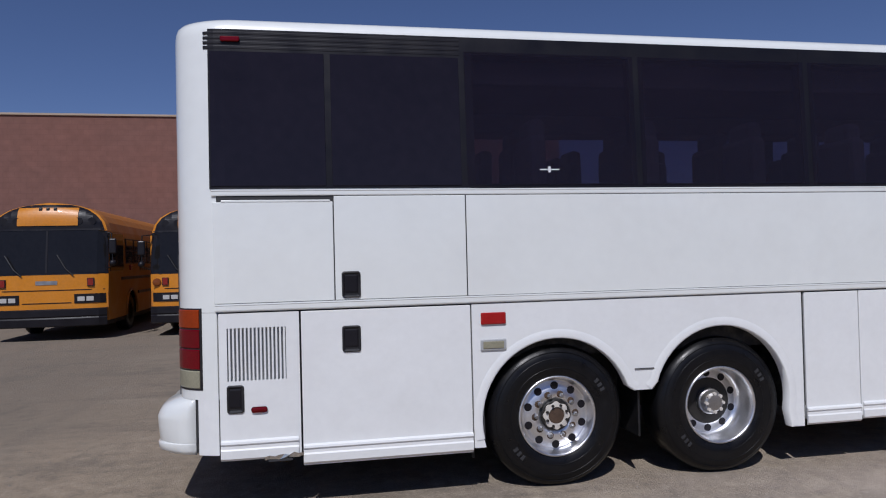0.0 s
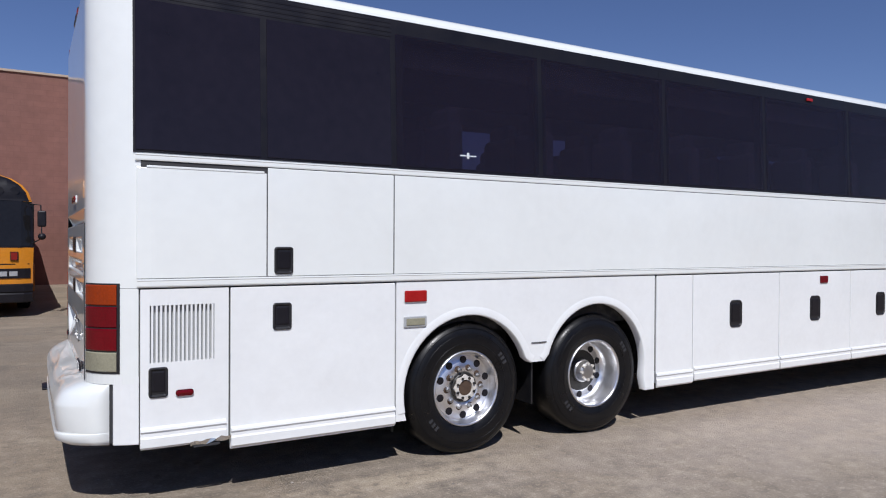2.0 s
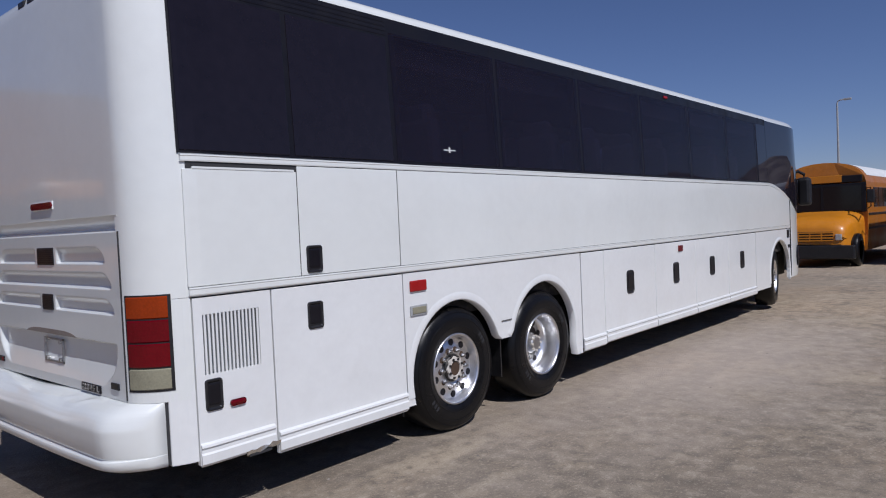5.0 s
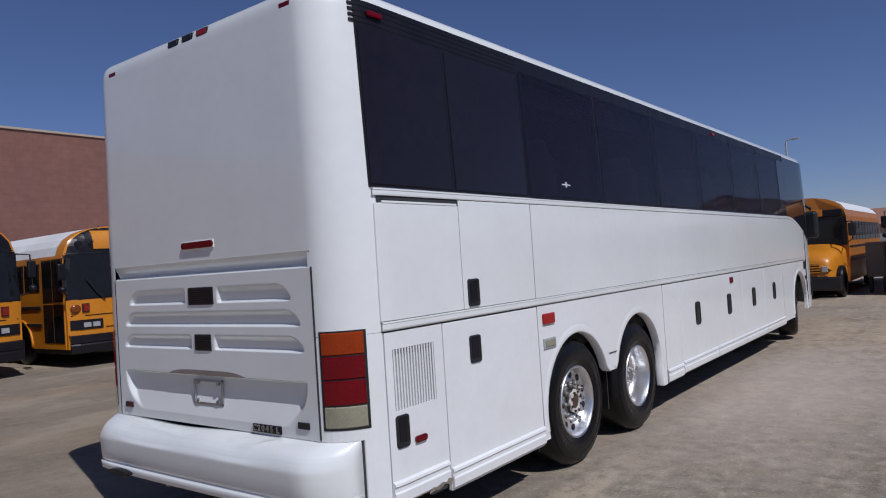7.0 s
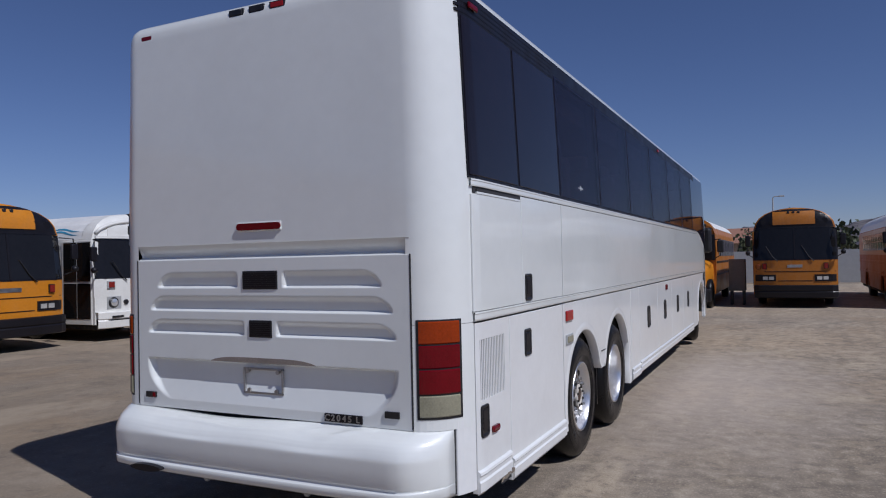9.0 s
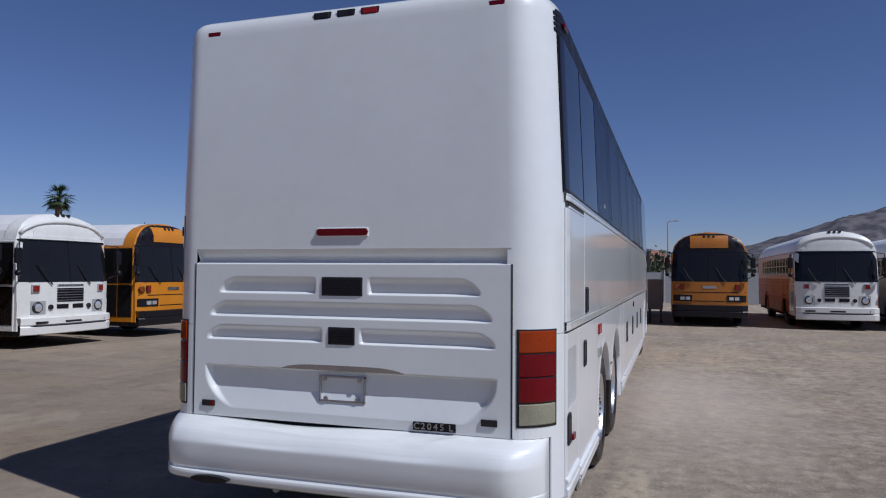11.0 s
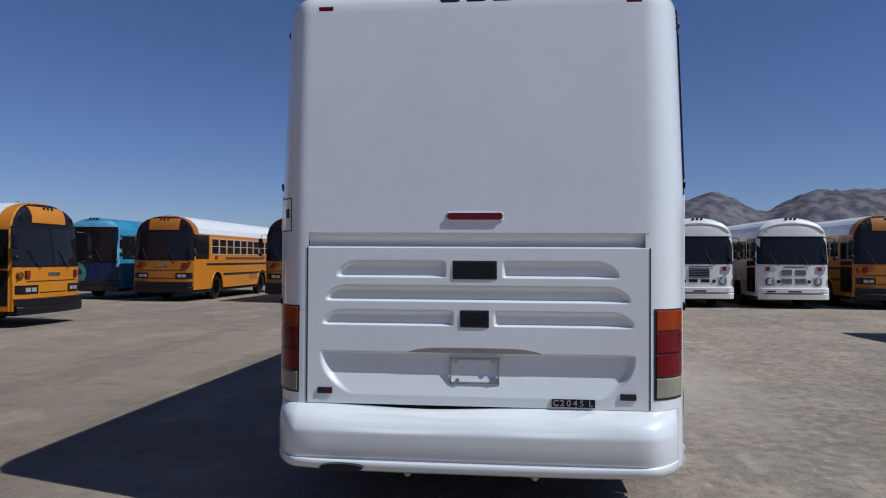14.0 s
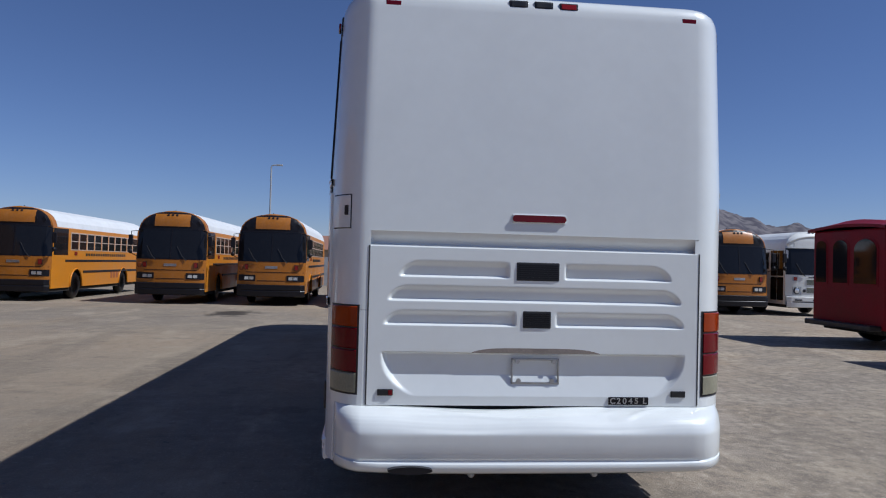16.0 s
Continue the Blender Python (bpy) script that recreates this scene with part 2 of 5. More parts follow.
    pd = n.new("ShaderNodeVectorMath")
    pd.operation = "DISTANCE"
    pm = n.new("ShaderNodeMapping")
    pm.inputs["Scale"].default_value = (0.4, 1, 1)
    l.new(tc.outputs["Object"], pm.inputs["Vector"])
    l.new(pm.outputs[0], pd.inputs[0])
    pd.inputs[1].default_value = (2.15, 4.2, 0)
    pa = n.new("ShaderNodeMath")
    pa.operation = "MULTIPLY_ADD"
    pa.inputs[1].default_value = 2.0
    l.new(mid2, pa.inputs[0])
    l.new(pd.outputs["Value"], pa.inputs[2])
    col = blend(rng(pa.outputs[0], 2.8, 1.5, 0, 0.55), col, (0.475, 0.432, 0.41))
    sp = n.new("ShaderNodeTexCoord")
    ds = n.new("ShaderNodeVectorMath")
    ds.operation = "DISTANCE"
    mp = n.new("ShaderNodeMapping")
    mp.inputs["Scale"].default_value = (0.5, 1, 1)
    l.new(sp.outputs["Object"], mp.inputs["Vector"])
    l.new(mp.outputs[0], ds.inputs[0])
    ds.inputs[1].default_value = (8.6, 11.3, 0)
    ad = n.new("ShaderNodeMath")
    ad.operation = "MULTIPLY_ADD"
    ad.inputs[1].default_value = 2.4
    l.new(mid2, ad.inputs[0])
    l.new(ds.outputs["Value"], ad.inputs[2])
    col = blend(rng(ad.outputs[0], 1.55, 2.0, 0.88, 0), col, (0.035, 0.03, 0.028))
    warm = n.new("ShaderNodeVectorMath")
    warm.operation = "MULTIPLY"
    warm.inputs[1].default_value = (1.07, 1.0, 0.90)
    l.new(col, warm.inputs[0])
    l.new(warm.outputs[0], b.inputs["Base Color"])
    b.inputs["Roughness"].default_value = 0.95
    b.inputs["Specular IOR Level"].default_value = 0.25
    h = n.new("ShaderNodeMath")
    h.operation = "ADD"
    l.new(fine, h.inputs[0])
    l.new(grit, h.inputs[1])
    bp = n.new("ShaderNodeBump")
    bp.inputs["Strength"].default_value = 0.8
    bp.inputs["Distance"].default_value = 0.016
    l.new(h.outputs[0], bp.inputs["Height"])
    l.new(bp.outputs[0], b.inputs["Normal"])
    return m


def brick_material():
    m = mat("red_brown_block", (0.205, 0.097, 0.075), 0.9, 0, 0.2, 0.35, bump=0.3, bscale=25)
    n, l = m.node_tree.nodes, m.node_tree.links
    tc = n.new("ShaderNodeTexCoord")
    mp = n.new("ShaderNodeMapping")
    mp.inputs["Rotation"].default_value = (radians(90), 0, 0)
    br = n.new("ShaderNodeTexBrick")
    br.inputs["Scale"].default_value = 1.0
    br.inputs["Brick Width"].default_value = 0.4
    br.inputs["Row Height"].default_value = 0.2
    br.inputs["Mortar Size"].default_value = 0.012
    br.inputs["Color1"].default_value = (1, 1, 1, 1)
    br.inputs["Color2"].default_value = (0.93, 0.93, 0.93, 1)
    br.inputs["Mortar"].default_value = (0.88, 0.89, 0.9, 1)
    l.new(tc.outputs["Object"], mp.inputs["Vector"])
    l.new(mp.outputs[0], br.inputs["Vector"])
    mx = n.new("ShaderNodeMix")
    mx.data_type = "RGBA"
    mx.blend_type = "MULTIPLY"
    mx.inputs["Factor"].default_value = 1
    b = n["Principled BSDF"]
    source = b.inputs["Base Color"].links[0].from_socket
    l.new(source, mx.inputs["A"])
    l.new(br.outputs["Color"], mx.inputs["B"])
    l.new(mx.outputs["Result"], b.inputs["Base Color"])
    return m


STONE = mat("loose_stone", (0.30, 0.268, 0.23), 0.95, 0, 0.6, 1.7, spec=0.1)
GROUND = ground_material()
BRICK = brick_material()


# ---- mesh helpers ----
def thing(name, m, label, category, group="", kind=""):
    ob = new(name)
    ob.empty_display_size = 0.3
    ob.matrix_world = m
    return tagged(ob, label, category, group, kind)


def part(name, bm, material, parent=None, label="", smooth=False):
    me = bpy.data.meshes.new(name)
    bmesh.ops.recalc_face_normals(bm, faces=bm.faces)
    if smooth:
        for f in bm.faces:
            f.smooth = True
    bm.to_mesh(me)
    bm.free()
    me.materials.append(material)
    ob = new(name, me)
    if parent:
        ob.parent = parent
    if label:
        ob["label"] = label
    return ob


def box(bm, x0, x1, y0, y1, z0, z1, bevel=0.0):
    r = bmesh.ops.create_cube(bm, size=1)
    bmesh.ops.scale(bm, vec=(abs(x1 - x0), abs(y1 - y0), abs(z1 - z0)), verts=r["verts"])
    bmesh.ops.translate(bm, vec=((x0 + x1) / 2, (y0 + y1) / 2, (z0 + z1) / 2), verts=r["verts"])
    if bevel:
        es = list({e for v in r["verts"] for e in v.link_edges})
        bmesh.ops.bevel(bm, geom=es, offset=bevel, segments=2, affect="EDGES", profile=0.5)
    return bm


def boxed(*a, bevel=0.0):
    return box(bmesh.new(), *a, bevel=bevel)


def lathe(bm, prof, centre, axis="y", n=32, sign=1, caps=True):
    """Turns a profile of (radius, along) round an axis through centre."""
    rings = []
    for r, a in prof:
        ring = []
        for i in range(n):
            t = 2 * math.pi * i / n
            c, s = r * math.cos(t), r * math.sin(t)
            p = {"y": (c, a * sign, s), "x": (a * sign, c, s), "z": (c, s, a * sign)}[axis]
            ring.append(bm.verts.new(Vector(p) + Vector(centre)))
        rings.append(ring)
    for p, q in zip(rings, rings[1:]):
        for i in range(n):
            bm.faces.new((p[i], p[(i + 1) % n], q[(i + 1) % n], q[i]))
    for ring in (rings[0], rings[-1]) if caps else ():
        bm.faces.new(ring)
    return bm


def prism(bm, pts, y0, y1):
    """A plate with an outline of (x, z), from y0 to y1."""
    a = [bm.verts.new((x, y0, z)) for x, z in pts]
    b = [bm.verts.new((x, y1, z)) for x, z in pts]
    bm.faces.new(a)
    bm.faces.new(b)
    for i in range(len(pts)):
        j = (i + 1) % len(pts)
        bm.faces.new((a[i], a[j], b[j], b[i]))
    return bm


def prism_x(bm, pts, x0, x1):
    """A plate with an outline of (y, z), from x0 to x1."""
    a = [bm.verts.new((x0, y, z)) for y, z in pts]
    b = [bm.verts.new((x1, y, z)) for y, z in pts]
    bm.faces.new(a)
    bm.faces.new(b)
    for i in range(len(pts)):
        j = (i + 1) % len(pts)
        bm.faces.new((a[i], a[j], b[j], b[i]))
    return bm


def sheet(bm, rows, close=False):
    """Joins rows of points with quads."""
    vs = [[bm.verts.new(p) for p in row] for row in rows]
    for p, q in zip(vs, vs[1:]):
        k = len(p)
        for i in range(k if close else k - 1):
            j = (i + 1) % k
            bm.faces.new((p[i], p[j], q[j], q[i]))
    return vs


def tube(bm, pts, r, n=8):
    pts = [Vector(p) for p in pts]
    rows = []
    for i, p in enumerate(pts):
        d = (pts[min(i + 1, len(pts) - 1)] - pts[max(i - 1, 0)]).normalized()
        q = d.to_track_quat("Z", "Y")
        rows.append([p + q @ Vector((r * math.cos(2 * math.pi * k / n), r * math.sin(2 * math.pi * k / n), 0)) for k in range(n)])
    vs = sheet(bm, rows, True)
    bm.faces.new(vs[0])
    bm.faces.new(vs[-1])
    return bm


def sm(a, b, x):
    t = min(1, max(0, (x - a) / (b - a)))
    return t * t * (3 - 2 * t)


# ---- ground ----
def gz(x):
    """The lot falls gently towards +x."""
    return -0.0075 * min(max(0, x - 2), 26)


def ground():
    bm = bmesh.new()
    xs = [-3000, -400, -60] + list(range(-30, 61, 2)) + [100, 400, 3000]
    rows = [[(x, y, gz(x)) for x in xs] for y in xs]
    sheet(bm, rows)
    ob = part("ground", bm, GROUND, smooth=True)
    tagged(ob, "grey-tan gravelly asphalt lot with worn dusty patches", "ground", kind="structure")


ground()


def pebbles():
    rnd = random.Random(21)
    vs, fs = [], []
    for k in range(16000):
        x, y = rnd.uniform(-6, 22), rnd.uniform(-5, 15)
        if noise.noise(Vector((x * 0.5, y * 0.5, 2))) < rnd.uniform(-0.6, 0.45):
            continue
        r = 0.003 + 0.011 * rnd.random() ** 3.5
        q = [(1, 0), (0.4, 0.9), (-0.7, 0.7), (-0.9, -0.4), (0.3, -1)]
        i = len(vs)
        c = rnd.uniform(0, 6.28)
        for u, v in q:
            f = rnd.uniform(0.7, 1.2) * r
            vs.append((x + f * (u * math.cos(c) - v * math.sin(c)), y + f * (u * math.sin(c) + v * math.cos(c)), gz(x) - 0.002))
        vs.append((x + r * 0.2, y, gz(x) + r * rnd.uniform(0.35, 0.6)))
        fs += [(i + j, i + (j + 1) % 5, i + 5) for j in range(5)]
    me = bpy.data.meshes.new("gravel")
    me.from_pydata(vs, [], fs)
    me.materials.append(STONE)
    tagged(new("gravel", me), "loose grey and tan gravel scattered over the lot", "gravel", kind="stuff")


pebbles()

# ---- the coach ----
W, REAR, NOSE = 1.245, -0.872, 12.65
CORNER = {1: (0.41, 0.225), -1: (0.352, 0.275)}  # the right corner is a little rounder
BEND = 11.0  # where the flank begins to curve round to the nose
coach = thing("coach", Matrix.Translation((0, 6.17, 0)), "white motor coach with dark tinted windows parked on gravel", "bus")


def outline():
    """Plan of the coach, from the middle of its tail round one side to the nose and back, as (x, y)."""
    sides = []
    for s in (1, -1):
        ca, cb = CORNER[s]
        half = [(REAR, y) for y in (0, 0.35, 0.7, 0.86, 0.99, W - cb) if y <= W - cb]
        for i in range(1, 12):
            t = math.pi / 2 * i / 12
            half.append((REAR + ca - ca * math.cos(t), W - cb + cb * math.sin(t)))
        half += [(x, W) for x in (REAR + ca, 0.14, 1.05, 2.25, 3.5, 5, 7, 9.2, 9.8, BEND)]
        for i in range(1, 11):
            t = math.pi / 2 * i / 10
            half.append((BEND + (NOSE - BEND) * math.sin(t), W - 0.9 + 0.9 * math.cos(t)))
        half.append((NOSE, 0))
        sides.append([(x, s * y) for x, y in half])
    return sides[0] + sides[1][-2:0:-1]


OUT = outline()


def inset(p, d):
    x, y = p
    return 5.5 + (x - 5.5) * (1 - d / 6.5), y * (1 - d / W)


def coach_shell():
    levels = [(1.29, 0), (1.75, 0), (2.06, 0), (3.06, 0.0), (3.105, 0.004), (3.14, 0.014), (3.165, 0.034), (3.182, 0.065), (3.196, 0.11), (3.215, 0.21), (3.24, 0.44), (3.26, 0.75), (3.27, 1.1)]
    bm = bmesh.new()
    vs = []
    for z, d in levels:
        vs.append([bm.verts.new((*inset(p, d), z)) for p in OUT])
    k = len(OUT)
    for li, (p, q) in enumerate(zip(vs, vs[1:])):
        for i in range(k):
            j = (i + 1) % k
            if li == 0 and OUT[i][0] < REAR + 0.02 and OUT[j][0] < REAR + 0.02 and max(abs(OUT[i][1]), abs(OUT[j][1])) < 1.0:
                continue
            if li == 2 and abs(OUT[i][1]) == W and abs(OUT[j][1]) == W and min(OUT[i][0], OUT[j][0]) > 1.0 and max(OUT[i][0], OUT[j][0]) < 9.3:
                continue
            bm.faces.new((p[i], p[j], q[j], q[i]))
    bm.faces.new(vs[-1])
    ob = part("body", bm, WHITE, coach, smooth=True)
    bm = bmesh.new()
    box(bm, REAR + 0.2, NOSE - 1.2, -W + 0.10, W - 0.10, 0.9, 1.3)
    for x0, x1 in ((REAR + 0.2, 1.0), (3.45, 9.5)):
        box(bm, x0, x1, -W + 0.10, W - 0.10, 0.42, 0.9)
    box(bm, 1.0, 3.45, -0.75, 0.75, 0.42, 0.9)
    box(bm, 9.5, 11.0, -0.75, 0.75, 0.42, 0.9)
    box(bm, 11.0, NOSE - 0.9, -0.9, 0.9, 0.42, 0.9)
    part("chassis", bm, UNDER, coach)


coach_shell()


def corner_path(side, y_start, x_end, out):
    """Points round one tail corner, from y_start on the tail to x_end on the flank."""
    ca, cb = CORNER[side]
    pts = [(REAR - out, side * y_start)] if y_start < W - cb - 1e-4 else []
    beg = math.asin(max(0, (y_start - W + cb) / cb))
    end = math.acos(max(0, 1 - (x_end - REAR) / ca))
    for i in range(0, 11):
        t = beg + (end - beg) * i / 10
        pts.append((REAR + ca - (ca + out) * math.cos(t), side * (W - cb + (cb + out) * math.sin(t))))
    if x_end > REAR + ca:
        pts.append((x_end, side * (W + out)))
    return pts


def corner_skin(bm, side, y_start, x_end, z0, z1, out, thick, soft=0.0):
    if soft:
        prof = [(z0, out - soft), (z0 + soft, out), (z1 - soft, out), (z1, out - soft)]
    else:
        prof = [(z0, out), (z1, out)]
    rows = [[(x, y, z0) for x, y in corner_path(side, y_start, x_end, out - thick)]]
    rows += [[(x, y, z) for x, y in corner_path(side, y_start, x_end, o)] for z, o in prof]
    rows += [[(x, y, z1) for x, y in corner_path(side, y_start, x_end, out - thick)]]
    vs = sheet(bm, rows)
    bm.faces.new([r[0] for r in vs])
    bm.faces.new([r[-1] for r in vs])
    return bm


def tail_corner(side):
    part("corner_post", corner_skin(bmesh.new(), side, 1.0, -0.611, 0.74, 1.288, 0.0, 0.06), WHITE, coach, smooth=False)
    lamp = part("tail_lamp", corner_skin(bmesh.new(), side, 1.045 if side > 0 else 1.02, -0.69 if side > 0 else -0.705, 0.80, 1.318, 0.003, 0.03), BLACK, coach, "stacked tail lamp in a black surround")
    for z0, z1, m, t in ((1.191, 1.309, AMBER_LENS, "amber lens"), (1.064, 1.183, RED_LENS, "red lens"), (0.930, 1.057, RED_LENS, "red lens"), (0.811, 0.923, CLEAR_LENS, "yellowed clear lens")):
        part("lens", corner_skin(bmesh.new(), side, 1.057 if side > 0 else 1.034, -0.703 if side > 0 else -0.720, z0, z1, 0.009, 0.02, 0.006), m, lamp, t, smooth=False)


for s in (-1, 1):
    tail_corner(s)


# engine door with pressed louvres
def louvre(y, z, y0, y1, z0, z1, depth, outer, ledge=0.013):
    """Depth of a pressed louvre; outer is the side whose upper corner is rounded off."""
    if not z0 <= z <= z1:
        return 0
    u = (z1 - z) / (z1 - z0)
    a, b = y0, y1
    if outer in (1, 2):
        b = y1 - 0.10 * (1 - u) ** 2.2
    if outer in (-1, 2):
        a = y0 + 0.10 * (1 - u) ** 2.2
    if not a <= y <= b:
        return 0
    fa = 0.03 if outer in (-1, 2) else 0.014
    fb = 0.03 if outer in (1, 2) else 0.014
    e = min(1, (y - a) / fa) * min(1, (b - y) / fb)
    return depth * sm(0, 0.42, u) * (0.8 + 0.2 * u) * min(1, (z - z0) / ledge) * e


def tail_depth(y, z):
    if z > 1.664:
        # the step under the upper body leans back under its own edge
        return 0.050 * min(1, (1.752 - z) / 0.066) * min(1, 0.1 + (z - 1.664) / 0.014) * min(1, (1.0 - abs(y)) / 0.012)
    d = 0.0
    d += louvre(y, z, 0.175, 0.82, 1.487, 1.59, 0.026, 1)
    d += louvre(y, z, -0.82, -0.165, 1.487, 1.59, 0.026, -1)
    d += louvre(y, z, -0.885, 0.885, 1.347, 1.445, 0.026, 2)
    d += louvre(y, z, 0.13, 0.905, 1.205, 1.30, 0.026, 1)
    d += louvre(y, z, -0.905, -0.115, 1.205, 1.30, 0.026, -1)
    # trough round the plate
    top, low, deep = 1.052, 0.797, 0.034
    if low < z < top:
        zc = (z - low) / (top - low)
        half = 0.912 - 0.17 * max(0, 1 - zc) ** 2.6
        e = min(1, max(0, (half - abs(y)) / 0.034))
        d += deep * e * min(1, (top - z) / 0.012) * min(1, max(0, zc / 0.48))
    return d


def engine_door():
    bm = bmesh.new()
    ny, nz = 220, 290
    rows = []
    for j in range(nz + 1):
        z = 0.742 + (1.752 - 0.742) * j / nz
        rows.append([(REAR - 0.002 + tail_depth(y, z), y, z) for y in ((-1 + 2 * i / ny) * 0.992 for i in range(ny + 1))])
    sheet(bm, rows)
    # folded edges
    for seq in ([r[0] for r in rows], [r[-1] for r in rows], rows[0]):
        a = [bm.verts.new(p) for p in seq]
        b = [bm.verts.new((p[0] + 0.06, p[1], p[2])) for p in seq]
        for i in range(len(seq) - 1):
            bm.faces.new((a[i], a[i + 1], b[i + 1], b[i]))
    door = part("engine_door", bm, WHITE, coach, "white engine door with pressed louvres", smooth=True)
    for s in (-1, 1):
        part("side_seam", boxed(REAR - 0.0035, REAR + 0.03, s * 0.992, s * 1.0, 0.75, 1.664), GAP, door)
    part("door_gap", boxed(REAR + 0.065, REAR + 0.10, -1.004, 1.004, 0.66, 1.74), GAP, coach)
    for y0, y1, z0, z1 in ((-0.13, 0.13, 1.478, 1.588), (-0.085, 0.085, 1.198, 1.30)):
        bm = bmesh.new()
        box(bm, REAR - 0.006, REAR + 0.03, y0, y1, z0, z1, 0.006)
        g = part("vent_frame", bm, BLACK, door)
        bm = bmesh.new()
        for k in range(7):
            z = z0 + 0.012 + (z1 - z0 - 0.024) * (k + 0.5) / 7
            box(bm, REAR - 0.010, REAR - 0.004, y0 + 0.01, y1 - 0.01, z - 0.003, z + 0.003)
        part("vent_mesh", bm, BLACK_TRIM, door)
    grip = [(0.385 * k / 10, 1.054 + 0.026 * (1 - (abs(k) / 10) ** 5)) for k in range(-10, 11)]
    part("grip_edge", prism_x(bmesh.new(), grip + [(0.385, 1.050), (-0.385, 1.050)], REAR - 0.003, REAR + 0.02), GRIME, door, "grimy finger grip along the trough")
    bm = bmesh.new()
    for a in ((-0.145, 0.145, 1.008, 1.02), (-0.145, 0.145, 0.868, 0.88), (-0.145, -0.135, 0.868, 1.02), (0.135, 0.145, 0.868, 1.02)):
        box(bm, REAR + 0.010, REAR + 0.024, *a, bevel=0.002)
    fr = part("plate_frame", bm, ALLOY_DULL, door, "empty chrome number plate frame")
    for y, z in ((-0.10, 0.889), (0.10, 0.889), (-0.11, 1.0), (0.11, 1.0)):
        part("plate_bolt", lathe(bmesh.new(), [(0.013, -0.012), (0.013, 0.0), (0.006, 0.002), (0.006, 0.020)], (REAR + 0.016, y, z), "x", 8), ALLOY_DULL, fr)
    for y in (-0.875, 0.885):
        part("corner_reflector", boxed(REAR - 0.012, REAR, y - 0.045, y + 0.045, 0.798, 0.835, bevel=0.004), BLACK, door)
    part("reflector_lens", boxed(REAR - 0.016, REAR - 0.008, 0.845, 0.868, 0.803, 0.83, bevel=0.003), RED_LENS, door)
    # model badge
    badge = part("model_badge", boxed(REAR - 0.012, REAR, -0.69, -0.445, 0.752, 0.798, bevel=0.004), BLACK_TRIM, door, "black badge with raised silver model number")
    turn = Matrix(((0, 0, -1, 0), (-1, 0, 0, 0), (0, 1, 0, 0), (0, 0, 0, 1)))
    for k, ch in enumerate("C2045L"):
        cu = bpy.data.curves.new("badge_text", "FONT")
        cu.body = ch
        cu.size = 0.048
        cu.extrude = 0.002
        cu.offset = 0.0008
        cu.align_x, cu.align_y = "CENTER", "CENTER"
        tx = new("badge_text_curve", cu)
        dg = bpy.context.evaluated_depsgraph_get()
        me = bpy.data.meshes.new_from_object(tx.evaluated_get(dg))
        bpy.data.objects.remove(tx)
        me.transform(Matrix.Translation((REAR - 0.014, -0.468 - 0.0365 * k - (0.014 if ch == "L" else 0), 0.775)) @ turn @ Matrix.Diagonal((1.05, 1, 1, 1)))
        me.materials.clear()
        me.materials.append(ALLOY_DULL)
        new("badge_letter", me).parent = badge


engine_door()


